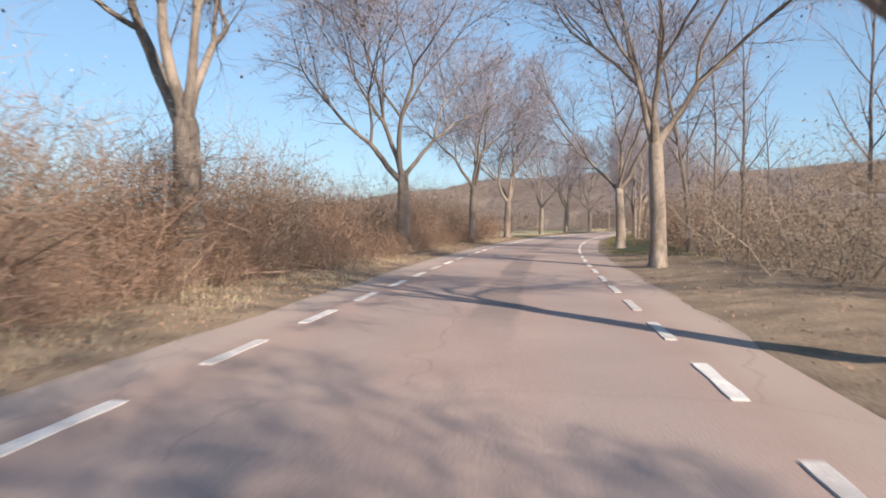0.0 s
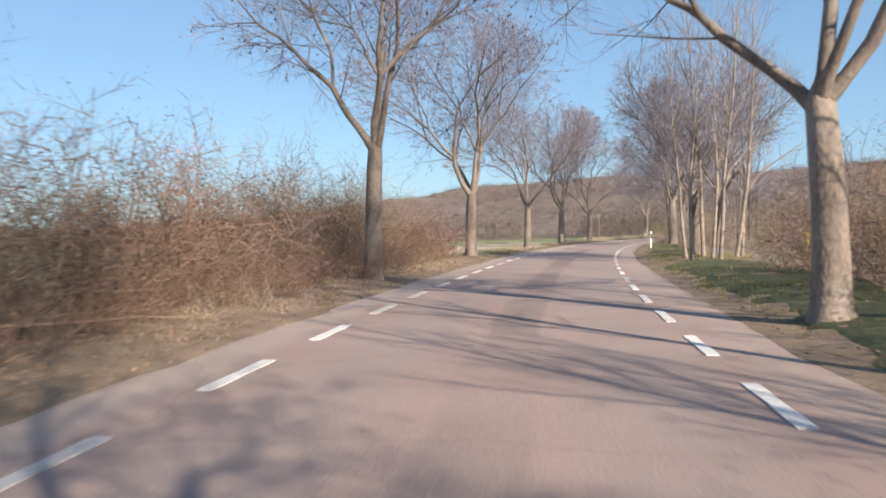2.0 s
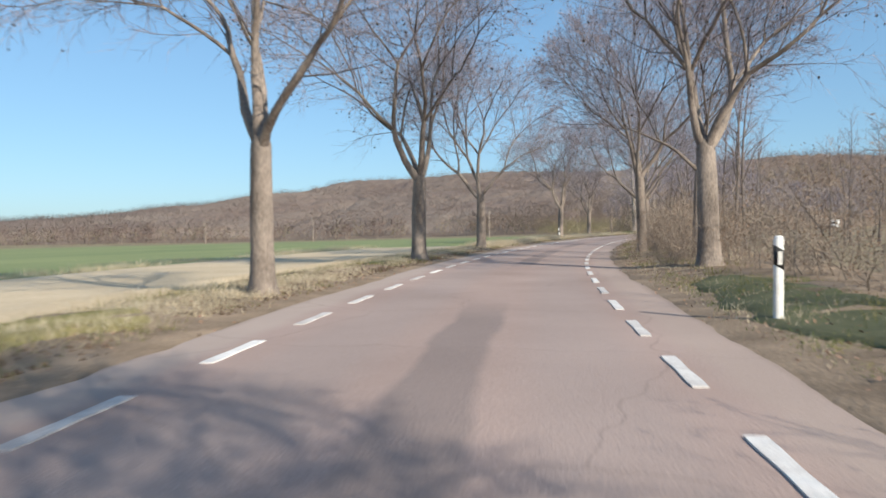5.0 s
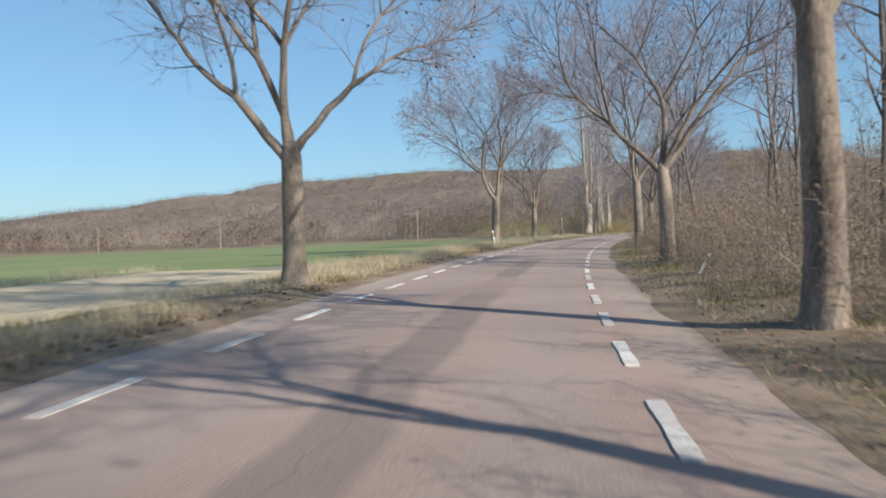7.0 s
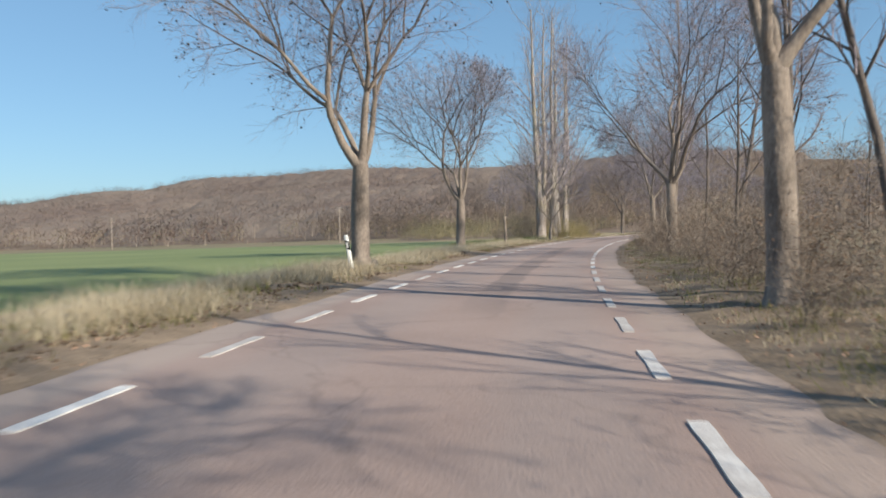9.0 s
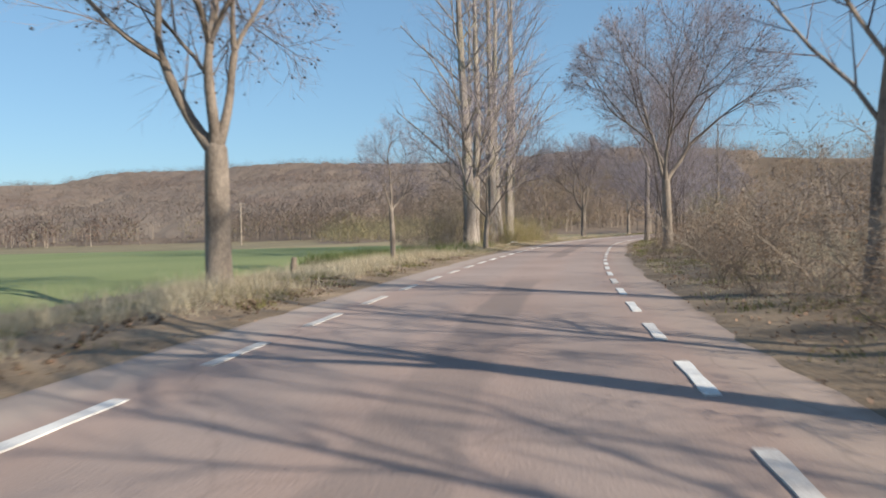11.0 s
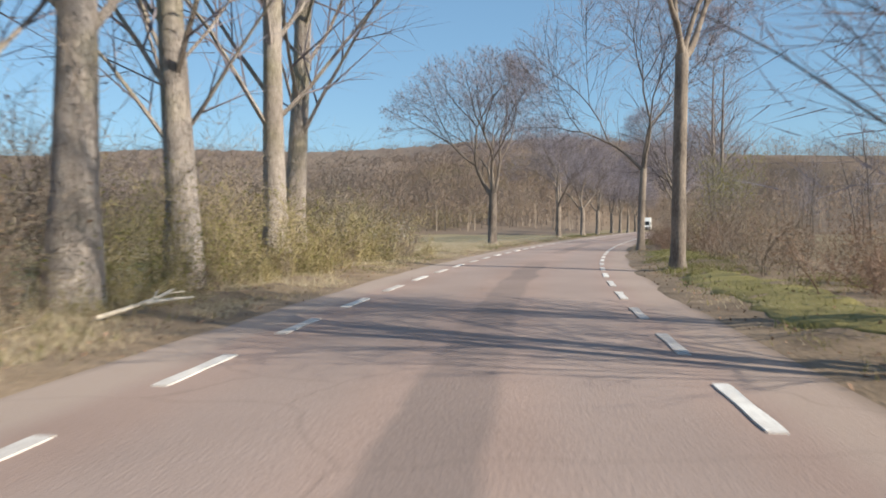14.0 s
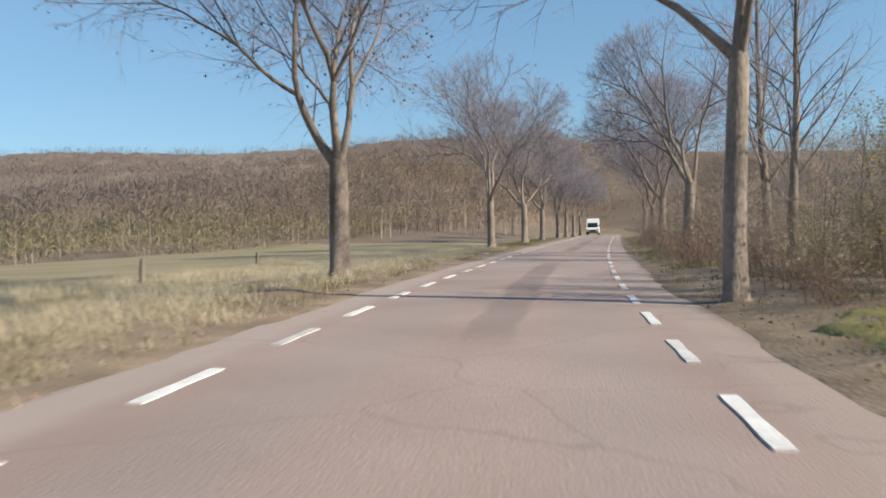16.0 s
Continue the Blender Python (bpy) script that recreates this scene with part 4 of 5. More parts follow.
hedge(grey + brown[1:2], 176, 211, (6.1,), 2.1, 0.55, 0.8)
hedge(grey[1:], 176, 186, (4.8,), 2.0, 0.4, 0.6)
hedge(grey[1:] + brown[1:2], 214, 262, (4.8,), 2.0, 0.45, 0.7)
hedge(olive[:1] + grey, 211, 226, (6.8, 8.6), 2.0, 0.75, 1.0)
hedge(grey, 226, 285, (6.4,), 3.0, 1.0, 1.3)
hedge(grey, 186, 196, (-10.5,), 2.2, 0.55, 0.8)
hedge(olive + grey[1:], 185, 208, (-6.0,), 1.8, 0.95, 1.2)
hedge(olive + grey[:1], 186, 208, (-8.0,), 2.0, 1.1, 1.4)
hedge(olive, 193, 207, (-5.3,), 1.6, 0.8, 1.05)
hedge([canes], 180, 206, (-7.0,), 3.2, 0.8, 1.1)
hedge(olive[1:] + grey[1:], 186, 207, (-4.75,), 1.7, 0.4, 0.62)
for s, lat, sc in ((209.8, -8.6, 1.3), (211.3, -9.2, 1.1)):
    x, y = at(s, lat)
    put(white, float(x), float(y), None, rng.uniform(0, 6), sc)

for model in [*kinds, *light_kinds, tall, high, slim, young, sap, *pop, clump, fork_tree, alder, leafy, *wood, *brown, *grey, *olive, canes, white]:
    drop(model)


# ---------------------------------------------------------------- the wooded ridge
def canopy():
    """The closed mass of bare crowns over the ridge and the valley: one rounded hump a tree."""
    step, cell = 2.8, 5.2
    cx, cy = np.meshgrid(np.arange(-330, 521, step), np.arange(200, 721, step), indexing="ij")
    nr = np.random.default_rng(77)
    rows, cols = int(870 / cell) + 4, int(540 / cell) + 4
    jx, jy = nr.uniform(0.1, 0.9, (rows, cols)), nr.uniform(0.1, 0.9, (rows, cols))
    tall = nr.uniform(4.8, 6.2, (rows, cols))
    full = nr.uniform(0.06, 0.12, (rows, cols))
    ix, iy = ((cx + 335) / cell).astype(int), ((cy - 195) / cell).astype(int)
    best = np.full(cx.shape, 3.0)
    for ox in (-1, 0, 1):
        for oy in (-1, 0, 1):
            a, b = np.clip(ix + ox, 0, rows - 1), np.clip(iy + oy, 0, cols - 1)
            px, py = (a + jx[a, b]) * cell - 335, (b + jy[a, b]) * cell + 195
            best = np.maximum(best, tall[a, b] - full[a, b] * ((cx - px) ** 2 + (cy - py) ** 2))
    s, lat = beside(cx.ravel(), cy.ravel())
    h = hill(cx.ravel(), cy.ravel(), lat)
    x, y = cx.ravel(), cy.ravel()
    inside = np.maximum(np.clip((h - 1.6) / 1.5, 0, 1) * np.clip((-75 - lat) / 14, 0, 1), 0)
    z = profile(s, lat) + h - 0.8 + inside * (best.ravel() + 0.8 + nr.normal(0, 0.2, x.shape))
    ob = grid_mesh("canopy", cx, cy, z.reshape(cx.shape), CANOPY)
    return tagged(ob, "closed brown-grey canopy of the bare wood on the ridge", "woodland", kind="stuff")


canopy()


def forest(name, seed, n, accept, mat, label, lo, hi, per=26, area=(-330, 520, 200, 720), broad=0.30, low=0.57, thick=0.02, under=-1.0):
    """Many far bare trees: a thin stem and a dome of blade-thin twigs each."""
    rng = random.Random(seed)
    nr = np.random.default_rng(seed)
    x, y = nr.uniform(area[0], area[1], n * 8), nr.uniform(area[2], area[3], n * 8)
    s, lat = beside(x, y)
    h = hill(x, y, lat)
    ok = accept(x, y, s, lat, h)
    z = profile(s, lat) + h
    crowns, stems = Shape(), Shape()
    for X, Y, Z in list(zip(x[ok], y[ok], z[ok]))[:n]:
        ht = rng.uniform(lo, hi)
        b = Vector((X, Y, Z - 0.3))
        top = b + Vector((rng.gauss(0, 0.3), rng.gauss(0, 0.3), ht * 0.9))
        stems.blade(b, b.lerp(top, rng.uniform(0.5, 0.9)), ht * rng.uniform(0.007, 0.016))
        # a rounded haze of fine twigs, thicker towards its outline
        for _ in range(per):
            a, u = rng.uniform(0, 6.28), rng.uniform(under, 1)
            v = rng.random() ** 0.33
            w = ht * broad * v * math.sqrt(1 - u * u)
            p = b + Vector((w * math.cos(a), w * math.sin(a), ht * (low + 0.93 * (1 - low) * u * v)))
            d = Vector((math.cos(a) * 0.3 + rng.gauss(0, 0.28), math.sin(a) * 0.3 + rng.gauss(0, 0.28), rng.gauss(0.5, 0.4))).normalized()
            blades(crowns, p, d, ht * rng.uniform(0.08, 0.18), ht * rng.uniform(0.6, 1.1) * thick, rng)
            crowns.n += [(Vector((math.cos(a) * math.sqrt(1 - u * u), math.sin(a) * math.sqrt(1 - u * u), u + 0.25)) * 0.8 + d * 0.2).normalized()] * 3
    group = tagged(new(name), label, "woodland", kind="stuff")
    tagged(part("crown", crowns, mat, group), kind="stuff")
    tagged(part("trunk", stems, HILL_TRUNKS, group), kind="stuff")
    return group


forest("ridge_forest", 21, 8300, lambda x, y, s, lat, h: (h > 1.2) & (lat < -112) & (x + 2.2 * y < 1700), HILL_TREES, "bare brown forest covering the ridge", 7.0, 10.5, 22, low=0.56, broad=0.42, thick=0.008, under=-0.2)
forest("slope_forest", 25, 2000, lambda x, y, s, lat, h: (h > 0.5) & (lat < -26) & (lat > -120), HILL_TREES, "bare grey-brown wood on the near slope", 6.5, 10, 85, (40, 360, 215, 500), 0.36, 0.52, 0.006)
forest("valley_forest", 26, 1000, lambda x, y, s, lat, h: (s > 285) & (np.abs(lat) > 14) & (lat > -60), HILL_TREES, "bare wood beyond the end of the avenue", 8, 11, 40, (150, 420, 230, 480), low=0.54, thick=0.008)
forest("ridge_young_forest", 22, 900, lambda x, y, s, lat, h: (h > 0.3) & (h < 7) & (lat < -60) & (s > 150), HILL_GREEN, "young greenish wood at the foot of the ridge", 4, 8, 60, broad=0.4, low=0.5, thick=0.010)
forest("forest_edge", 23, 1500, lambda x, y, s, lat, h: (h > 0.2) & (h < 2.0) & (lat < -150), EDGE_TREES, "brown forest edge at the far side of the wheat", 6.5, 9.5, 34, low=0.5, thick=0.014)
forest("scrub", 24, 900, lambda x, y, s, lat, h: (lat < -34 - 0.12 * np.clip(260 - s, 0, 60)) & (lat > -95) & (s > 216) & (x > 52 + 0.19 * (y - 150)), HILL_GREEN, "olive-brown scrub behind the meadow", 2.4, 5.6, 120, (60, 260, 200, 400), 0.55, 0.47, 0.009)
forest("undergrowth", 27, 800, lambda x, y, s, lat, h: (h > 0.04) & (h < 2.2) & (lat < -110), EDGE_TREES, "low brown undergrowth along the edge of the wood", 2.0, 4.0, 40, broad=0.75, low=0.5, thick=0.02)


# ---------------------------------------------------------------- grass and litter
def tufts(name, mat, label, s0, s1, l0, l1, n, blades, lo, hi, spread=0.12, width=0.006, seed=31):
    rng = random.Random(seed)
    sh = Shape()
    ss, ll = [], []
    while len(ss) < n:                                  # clumps, with bare spots between
        a, b = rng.uniform(s0, s1), rng.uniform(l0, l1)
        if noise.noise(Vector((a * 0.35, b * 0.6, seed))) + 0.25 * rng.random() > 0.02:
            ss.append(a)
            ll.append(b)
    xs, ys = at(np.array(ss), np.array(ll))
    zs = land(xs, ys)
    for x, y, z in zip(xs, ys, zs):
        size = rng.uniform(lo, hi) * (0.75 + 0.6 * noise.noise(Vector((x * 0.3, y * 0.3, 2.0))))
        for _ in range(blades):
            p = Vector((x + rng.gauss(0, spread), y + rng.gauss(0, spread), z - 0.03))
            sh.blade(p, p + Vector((rng.gauss(0, 0.45), rng.gauss(0, 0.45), rng.uniform(0.4, 1.0))) * size, width)
    ob = new(name, sh.mesh(name, mat))
    return tagged(ob, label, "grass", kind="stuff")


tufts("dry_grass", STRAW, "tall straw-coloured dry grass on the verge", 103, 173, -6.6, -3.95, 1900, 20, 0.3, 0.75, 0.2, 0.006, 31)
tufts("dry_grass", STRAW, "pale dry grass at the edge of the wheat", 101, 174, -9.6, -6.4, 900, 14, 0.15, 0.4, 0.2, 0.006, 30)
tufts("dry_grass", STRAW, "pale dry grass between soil and stubble", 62, 108, -7.4, -3.75, 3600, 16, 0.10, 0.34, 0.2, 0.006, 39)
tufts("dry_grass", STRAW, "pale dry grass in front of the meadow", 207, 250, -14.0, -3.8, 2900, 18, 0.2, 0.55, 0.25, 0.006, 32)
tufts("dry_grass", STRAW, "tall straw-coloured dry grass close to the asphalt", 104, 142, -5.2, -3.75, 650, 20, 0.25, 0.65, 0.2, 0.006, 29)
tufts("flattened_straw", STRAW, "flattened straw lying on the stubble", 70, 112, -12.5, -6.8, 2600, 12, 0.06, 0.24, 0.3, 0.014, 27)
tufts("dry_grass", STRAW, "line of tall pale grass between stubble and wheat", 60, 118, -18.4, -16.4, 900, 16, 0.2, 0.7, 0.25, 0.010, 28)
tufts("verge_grass", GRASS, "short grass on the left verge", 56, 285, -6.4, -3.4, 6500, 8, 0.08, 0.3, 0.14, 0.008, 33)
tufts("verge_grass", GRASS, "short grass on the right verge", 24, 285, 3.4, 6.0, 6500, 8, 0.08, 0.28, 0.14, 0.008, 34)
tufts("weeds", WEED, "green weeds at the field corner", 171, 186, -10.5, -4.9, 800, 16, 0.3, 0.85, 0.2, 0.016, 35)
tufts("dry_grass", STRAW, "pale dry grass among the weeds", 168, 186, -10.0, -4.4, 500, 14, 0.25, 0.7, 0.2, 0.007, 26)
tufts("dead_canes", STRAW, "pale dead canes in front of the hedge", 0, 56, -6.2, -4.4, 260, 9, 0.3, 1.0, 0.2, 0.006, 36)
tufts("dead_canes", STRAW, "pale dead canes in front of the hedge", 84, 176, 5.0, 7.0, 350, 9, 0.3, 0.8, 0.2, 0.006, 37)
tufts("dead_canes", STRAW, "pale dead canes among the poplars", 176, 214, -7.0, -4.8, 500, 9, 0.3, 0.9, 0.2, 0.006, 38)


def litter(name, side, seed, n, s0=-10, s1=250, spread=1.3):
    rng = random.Random(seed)
    sh = Shape()
    ss, ll = [], []
    for _ in range(n):
        ss.append(rng.uniform(s0, s1))
        ll.append(side * (HALF + abs(rng.gauss(0, spread)) - 0.12))
    xs, ys = at(np.array(ss), np.array(ll))
    zs = profile(np.array(ss), np.array(ll))
    for x, y, z in zip(xs, ys, zs):
        sh.leaf(Vector((x, y, z + 0.012)), rng.uniform(0.03, 0.065), rng)
    return tagged(new(name, sh.mesh(name, LITTER)), "fallen brown leaves along the asphalt edge", "litter", kind="stuff")


tufts("dead_grass", STRAW, "short dead grass between hedge and asphalt", -6, 62, -5.0, -3.3, 3000, 8, 0.05, 0.2, 0.16, 0.006, 46)
tufts("dead_grass", STRAW, "short dead grass between thicket and asphalt", 174, 214, -5.2, -3.3, 3400, 10, 0.07, 0.28, 0.16, 0.006, 47)
tufts("dead_grass", STRAW, "short dead grass under the hedge", 60, 200, 3.4, 5.0, 2600, 8, 0.05, 0.2, 0.16, 0.006, 48)


def clods(s0, s1, l0, l1, n, seed):
    """Clumps of dark earth along the asphalt edge."""
    rng = random.Random(seed)
    sh = Shape()
    for _ in range(n):
        s, lat = rng.uniform(s0, s1), l0 + (l1 - l0) * rng.random()
        if noise.noise(Vector((s * 0.4, lat, seed))) < -0.1:
            continue
        x, y = at(s, lat)
        r = rng.uniform(0.012, 0.045)
        sh.ball(Vector((float(x), float(y), float(profile(np.array([s]), np.array([lat]))[0]) + r * 0.3)), r)
    return tagged(new("soil_clods", sh.mesh("soil_clods", EARTH)), "clods of dark earth along the asphalt edge", "soil", kind="stuff")


clods(100, 176, -4.4, -3.3, 2600, 43)
clods(78, 92, -5.4, -3.4, 900, 49)
clods(62, 100, -4.0, -3.25, 900, 52)
litter("leaf_litter", -1, 41, 9000)
litter("leaf_litter", 1, 42, 9000)
litter("leaf_litter", -1, 44, 9000, -5, 58, 1.6)
litter("leaf_litter", 1, 45, 5000, 80, 180, 1.5)


def turf(s0, s1, l0, l1, mat, label, seed):
    """A ragged low mat of turf along the verge."""
    rng = np.random.default_rng(seed)
    ss, f = np.arange(s0, s1 + 0.1, 0.4), np.array([0, 0.06, 0.2, 0.4, 0.6, 0.8, 0.94, 1.0])
    taper = np.clip(np.minimum(ss - s0, s1 - ss) / 2.0, 0.02, 1)
    rag = lambda: np.convolve(rng.normal(0, 0.16, len(ss) + 4), np.ones(5) / 2.2, "valid")[: len(ss)]
    mid = (l0 + l1) / 2
    lo, hi = mid + (l0 - mid) * taper + rag() * taper, mid + (l1 - mid) * taper + rag() * taper
    L = lo[:, None] + (hi - lo)[:, None] * f
    S = np.repeat(ss[:, None], len(f), 1)
    x, y = at(S.ravel(), L.ravel())
    z = profile(S.ravel(), L.ravel()).reshape(S.shape) + 0.03 + rng.normal(0, 0.012, S.shape)
    z[:, 0] -= 0.07
    z[:, -1] -= 0.07
    z[0] -= 0.1
    z[-1] -= 0.1
    return tagged(grid_mesh("turf", x.reshape(S.shape), y.reshape(S.shape), z, mat), label, "turf", kind="stuff")


YEL = "yellow-green mossy turf on the verge"
for n, (s0, s1, l0, l1) in enumerate(((172, 179, 4.3, 6.2), (187, 199, 3.6, 5.2), (204, 214, 3.6, 5.6), (52, 60, 4.6, 7.4))):
    turf(s0, s1, l0, l1, MOSS, YEL, 50 + n)
turf(60, 72, -6.6, -4.0, MOSS, YEL, 61)
turf(29, 52, 3.5, 6.4, TURF, "dark green turf strip beside the asphalt", 62)
turf(58, 78, 3.6, 5.6, TURF, "dark green turf strip beside the asphalt", 63)
tufts("turf_grass", WEED, "short dark grass on the turf strip", 29, 78, 3.5, 6.0, 3600, 8, 0.04, 0.14, 0.14, 0.007, 66)
turf(84, 89, -5.4, -4.2, TURF, "dark green turf at the foot of the avenue trees", 64)
tufts("turf_grass", GRASS, "short yellowish grass on the turf", 184, 214, 3.8, 7.4, 2600, 9, 0.06, 0.2, 0.14, 0.007, 65)


# ---------------------------------------------------------------- road furniture and small things
def delineator(tilt=0.0):
    """A roadside marker post: rounded triangular white plastic body with a slanted black band and a reflector."""
    post = new("delineator_post")
    tagged(post, "white plastic delineator post with a black band", "post", "delineator posts")

    def outline(z, r=0.06):
        ring = []
        for k in range(12):
            a = 2 * math.pi * k / 12
            ring.append((r * math.cos(a) * 1.0, r * 0.62 * math.sin(a) + (0.012 if math.sin(a) > 0 else 0), z))
        return ring

    def slab(z0, z1, r, slope):
        sh = Shape()
        lo, hi = outline(z0, r), outline(z1, r)
        lo = [(x, y, z + slope * x) for x, y, z in lo]
        hi = [(x, y, z + slope * x) for x, y, z in hi]
        sh.loft([lo, hi])
        return sh
    body = Shape()
    body.loft([outline(-0.2), outline(0.0), outline(0.94), outline(0.99, 0.052), outline(1.01, 0.03)])
    part("body", body, POST_WHITE, post, "", True)
    part("band", slab(0.62, 0.86, 0.0615, -0.6), POST_BLACK, post, "slanted black band", True)
    ref = Shape()
    ref.box((-0.025, -0.047, 0.66), (0.025, -0.040, 0.82))
    part("reflector", ref, REFLECTOR, post, "grey rectangular reflector")
    return post


model = delineator()
for x, y, tilt, turn in ((15.8, 68.0, 0.0, -0.2), (32.95, 128.7, -0.16, -0.4), (27.6, 98.3, 0.5, -0.4), (4.7, 72.5, 0.0, -0.2)):
    c = copy_thing(model, Matrix.Translation((x, y, float(land(x, y)[0]))) @ Matrix.Rotation(turn, 4, "Z") @ Matrix.Rotation(tilt, 4, "Y") @ Matrix.Scale(0.5 if tilt > 0.3 or x < 5 else 1.0, 4))
    if abs(tilt) > 0.05:
        tagged(c, "leaning white delineator post with a black band")
drop(model)

marker = new("marker_post")
tagged(marker, "thin faded yellow marker post in the verge", "post")
sh = Shape()
sh.tube([Vector((0, 0, -0.2)), Vector((0, 0, 0.4)), Vector((0, 0, 0.85))], [0.04, 0.04, 0.04], 10, True)
part("pole", sh, YELLOW, marker, "", True)
sh = Shape()
sh.box((-0.06, -0.05, 0.85), (0.06, 0.05, 0.93))
part("cap", sh, YELLOW, marker)
mx, my = at(46.5, 6.9)
marker.matrix_world = Matrix.Translation((float(mx), float(my), land_at(46.5, 6.9)))


def fence_post(h):
    post = Shape()
    post.tube([Vector((0, 0, -0.25)), Vector((0.01, 0, h * 0.5)), Vector((0.03, 0.01, h - 0.03)), Vector((0.032, 0.01, h))], [0.10, 0.095, 0.085, 0.06], 9, True)
    ob = new("fence_post", post.mesh("fence_post", OLD_WOOD, True))
    return tagged(ob, "weathered wooden fence post in the dry grass", "post", "fence posts")


for x, y, h in ((83.2, 209.3, 0.75), (91.0, 219.5, 0.6), (46.0, 156.0, 0.5)):
    fence_post(h).matrix_world = Matrix.Translation((x, y, float(land(x, y)[0]))) @ Matrix.Rotation(rng.uniform(-0.08, 0.08), 4, "X")

log = new("fallen_branch")
tagged(log, "forked pale peeled branch lying on the verge", "branch")
sh = Shape()
sh.tube([Vector((-1.0, 0, 0.06)), Vector((-0.3, 0.05, 0.12)), Vector((0.3, 0.0, 0.22)), Vector((0.9, 0.1, 0.33))], [0.036, 0.036, 0.03, 0.016], 8, True)
part("stem", sh, PEELED, log, "", True)
sh = Shape()
sh.tube([Vector((0.1, 0.02, 0.17)), Vector((0.5, -0.16, 0.2)), Vector((0.95, -0.25, 0.2))], [0.035, 0.028, 0.015], 7, True)
part("fork", sh, PEELED, log, "", True)
for bend, reach in ((0.32, 0.55), (-0.28, 0.42)):
    sh = Shape()
    sh.tube([Vector((0.25, 0.0, 0.20)), Vector((0.25 + reach * 0.5, bend * 0.5, 0.30)), Vector((0.25 + reach, bend, 0.32))], [0.02, 0.016, 0.008], 6, True)
    part("side_twig", sh, PEELED, log, "", True)
log.matrix_world = Matrix.Translation((63.5, 174.8, 0.08)) @ Matrix.Rotation(0.75, 4, "Z") @ Matrix.Scale(0.8, 4)


stone = new("boundary_stone")
tagged(stone, "rough pale boundary stone at the foot of a tree", "stone")
sh = Shape()
sh.loft([[(w * r * math.cos(a) * (1 + 0.12 * math.sin(3 * a + z * 9)), r * 0.7 * math.sin(a) * (1 + 0.1 * math.cos(2 * a)), z) for a in (2 * math.pi * k / 11 for k in range(11))] for z, r, w in ((-0.2, 0.2, 1.0), (0.0, 0.21, 1.0), (0.16, 0.19, 1.0), (0.3, 0.14, 0.95), (0.36, 0.06, 0.9))])
part("block", sh, STONE, stone, "", True)
stone.matrix_world = Matrix.Translation((34.0, 130.6, float(land(34.0, 130.6)[0]))) @ Matrix.Rotation(0.5, 4, "Z") @ Matrix.Scale(0.7, 4)


def utility_pole(x, y, h):
    pole = new("utility_pole")
    tagged(pole, "grey timber utility pole at the far side of the field", "pole", "utility poles")
    sh = Shape()
    sh.tube([Vector((0, 0, -0.5)), Vector((0, 0, h * 0.5)), Vector((0, 0, h))], [0.17, 0.15, 0.11], 8, True)
    part("mast", sh, PALE_BARK, pole, "", True)
    for z in (h - 0.3, h - 1.0):
        sh = Shape()
        sh.box((-1.0, -0.06, z - 0.06), (1.0, 0.06, z + 0.06))
        part("crossarm", sh, PALE_BARK, pole)
    for ox in (-0.85, -0.3, 0.3, 0.85):
        sh = Shape()
        sh.tube([Vector((ox, 0, h - 0.24)), Vector((ox, 0, h - 0.12)), Vector((ox, 0, h - 0.02))], [0.05, 0.07, 0.03], 7, True)
        part("insulator", sh, STEEL, pole)
    pole.matrix_world = Matrix.Translation((x, y, float(land(x, y)[0]))) @ Matrix.Rotation(-0.5, 4, "Z")


for x, y, h in ((8.0, 332.0, 8.5), (-33.0, 360.0, 8.5), (62.8, 290.0, 8.5)):
    utility_pole(x, y, h)


def wheel(parent, x, y):
    tyre = Shape()
    rings = []
    for w, r in ((-0.1, 0.24), (-0.1, 0.31), (-0.06, 0.34), (0.06, 0.34), (0.1, 0.31), (0.1, 0.24)):
        rings.append([(x + w, y + r * math.cos(a), 0.34 + r * math.sin(a)) for a in (2 * math.pi * k / 18 for k in range(18))])
    tyre.loft(rings)
    w = part("wheel", tyre, RUBBER, parent, "", True)
    rim = Shape()
    side = 0.105 if x > 0 else -0.105
    rim.loft([[(x + side * f, y + r * math.cos(a), 0.34 + r * math.sin(a)) for a in (2 * math.pi * k / 14 for k in range(14))] for f, r in ((0.9, 0.23), (1.02, 0.21), (1.0, 0.06))])
    part("rim", rim, STEEL, w, "steel rim", True)


van = new("van")
tagged(van, "white high-roofed van on the road in the distance", "van")
prof = [(-2.9, 0.35), (-2.95, 0.9), (-2.6, 1.15), (-1.9, 1.95), (-1.5, 2.55), (-1.2, 2.68), (2.85, 2.7), (2.95, 2.5), (2.95, 0.45), (2.6, 0.32)]
sh = Shape()
sh.loft([[(w * (1 - 0.10 * max(0, z - 1.2) / 1.5), y, z) for y, z in prof] for w in (-1.02, -0.96, 0.96, 1.02)])
part("body", sh, CAR_PAINT, van)
sh = Shape()
sh.loft([[(-0.86, -2.545, 1.23), (0.86, -2.545, 1.23), (0.78, -1.93, 1.97), (-0.78, -1.93, 1.97)], [(-0.86, -2.52, 1.2), (0.86, -2.52, 1.2), (0.78, -1.9, 1.94), (-0.78, -1.9, 1.94)]])
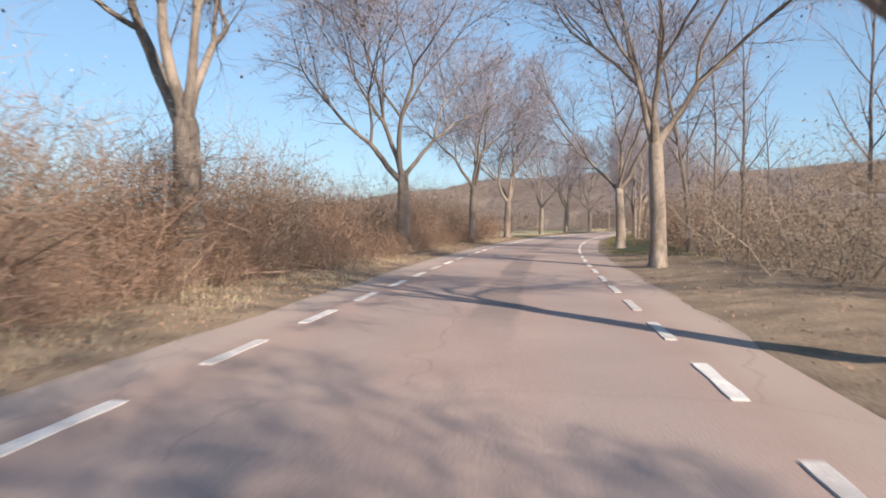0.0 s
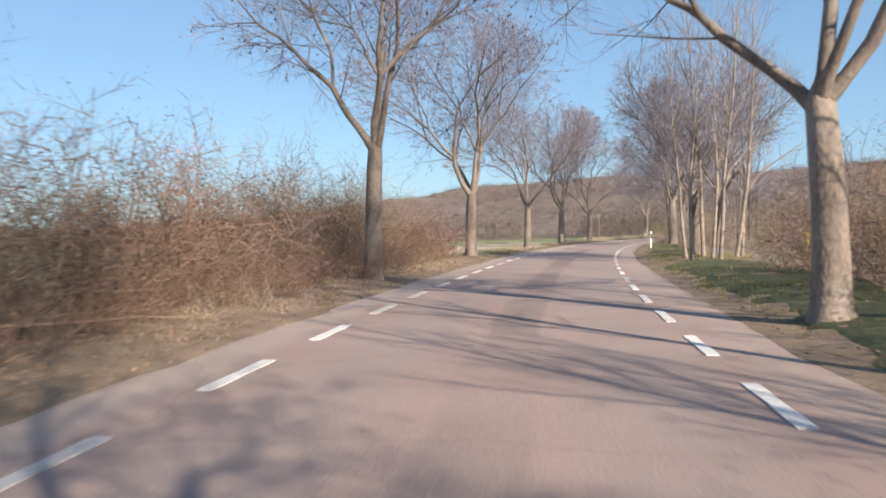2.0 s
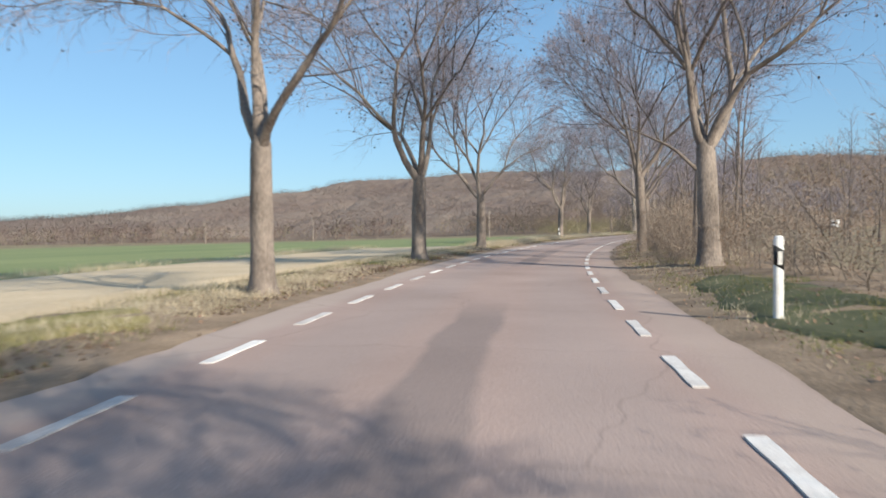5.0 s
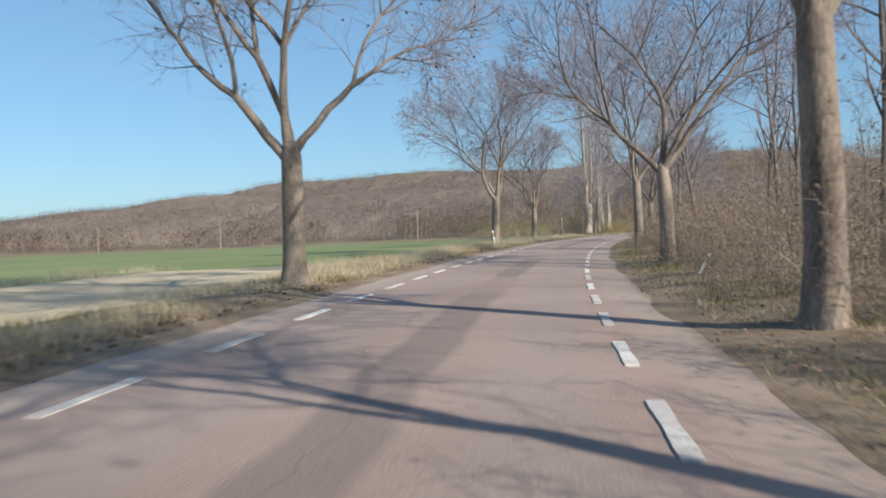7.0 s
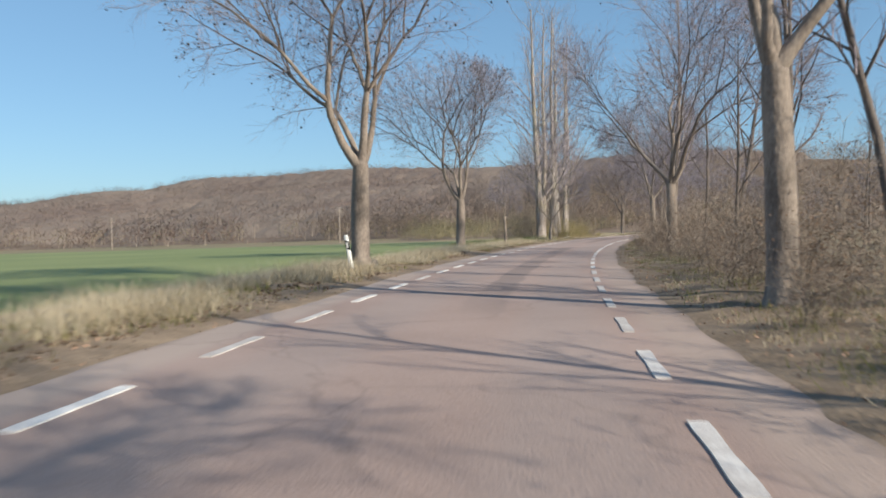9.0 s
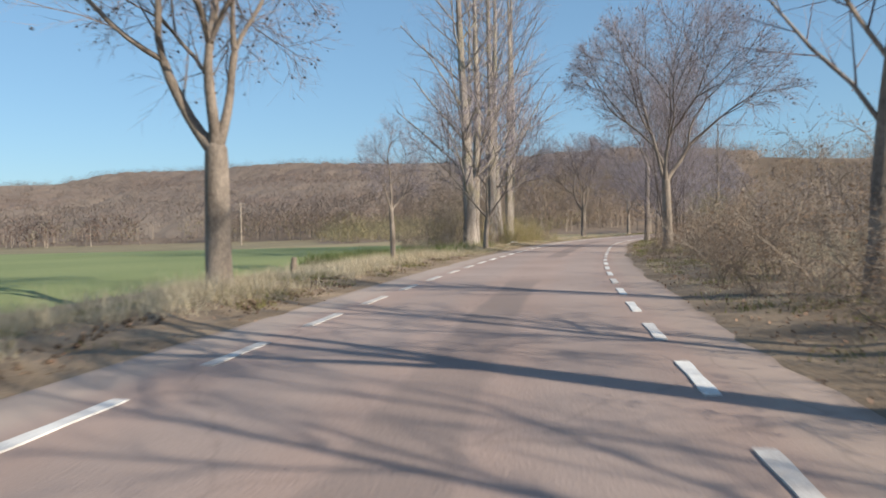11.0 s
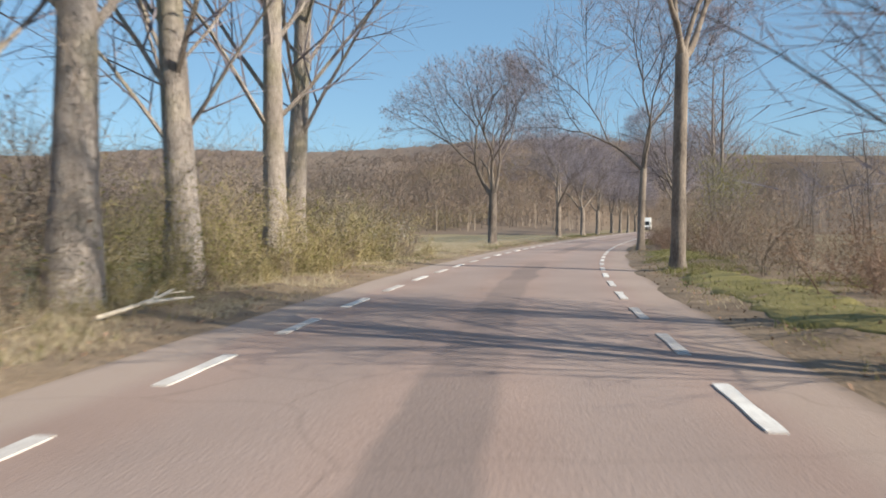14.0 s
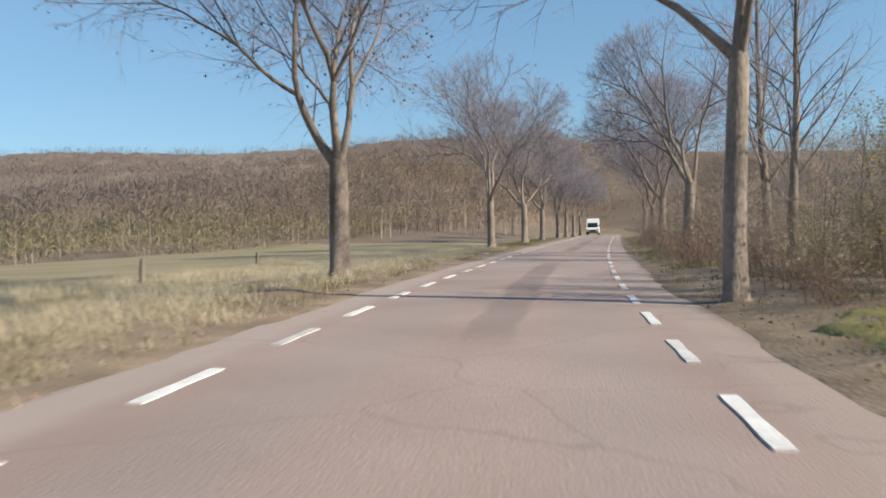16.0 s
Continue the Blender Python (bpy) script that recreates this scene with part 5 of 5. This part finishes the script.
part("windscreen", sh, DARK_GLASS, van, "dark windscreen")
sh = Shape()
sh.box((-0.55, -2.99, 0.62), (0.55, -2.93, 0.84))
part("grille", sh, POST_BLACK, van, "black grille")
sh = Shape()
sh.box((-1.0, -3.02, 0.34), (1.0, -2.88, 0.56))
part("bumper", sh, POST_BLACK, van, "dark bumper")
for ox in (-0.8, 0.8):
    sh = Shape()
    sh.box((ox - 0.17, -2.97, 0.82), (ox + 0.17, -2.86, 1.04))
    part("headlight", sh, REFLECTOR, van, "clear headlight")
    sh = Shape()
    sh.box((ox * 1.32 - 0.1, -2.1, 1.35), (ox * 1.32 + 0.1, -1.98, 1.65))
    part("mirror", sh, POST_BLACK, van)
    wheel(van, ox * 1.12, -1.9)
    wheel(van, ox * 1.12, 1.8)
vx, vy = at(331, -1.4)
van.matrix_world = Matrix.Translation((float(vx), float(vy), 0.0)) @ Matrix.Rotation(heading(331), 4, "Z")

# ---------------------------------------------------------------- edge markings
dash = Shape()
n_cells = 6
for i in range(n_cells + 1):
    f = i / n_cells
    w = 0.06 + 0.006 * math.sin(9 * f)
    dash.v += [Vector((-w, f * 1.32, 0.004)), Vector((w, f * 1.32, 0.004))]
    dash.v += [Vector((-w, f * 1.32, -0.01)), Vector((w, f * 1.32, -0.01))]
for i in range(n_cells):
    a = 4 * i
    dash.f += [(a, a + 1, a + 5, a + 4), (a + 2, a, a + 4, a + 6), (a + 1, a + 3, a + 7, a + 5)]
dash.f += [(0, 2, 3, 1), (4 * n_cells, 4 * n_cells + 1, 4 * n_cells + 3, 4 * n_cells + 2)]
dash_mesh = dash.mesh("edge_marking", PAINT)
for lat, start in ((-2.07, 1.15), (2.07, 0.4)):
    s = start - 15 * 2.66
    while s < 300:
        if s > -40:
            x, y = at(s, lat)
            ob = new("edge_marking", dash_mesh)
            ob.parent = road
            ob.matrix_world = Matrix.Translation((float(x), float(y), 0.003 + 0.02 * (1 - (lat / HALF) ** 2) - 0.004)) @ Matrix.Rotation(heading(s + 0.6), 4, "Z")
        s += 2.66
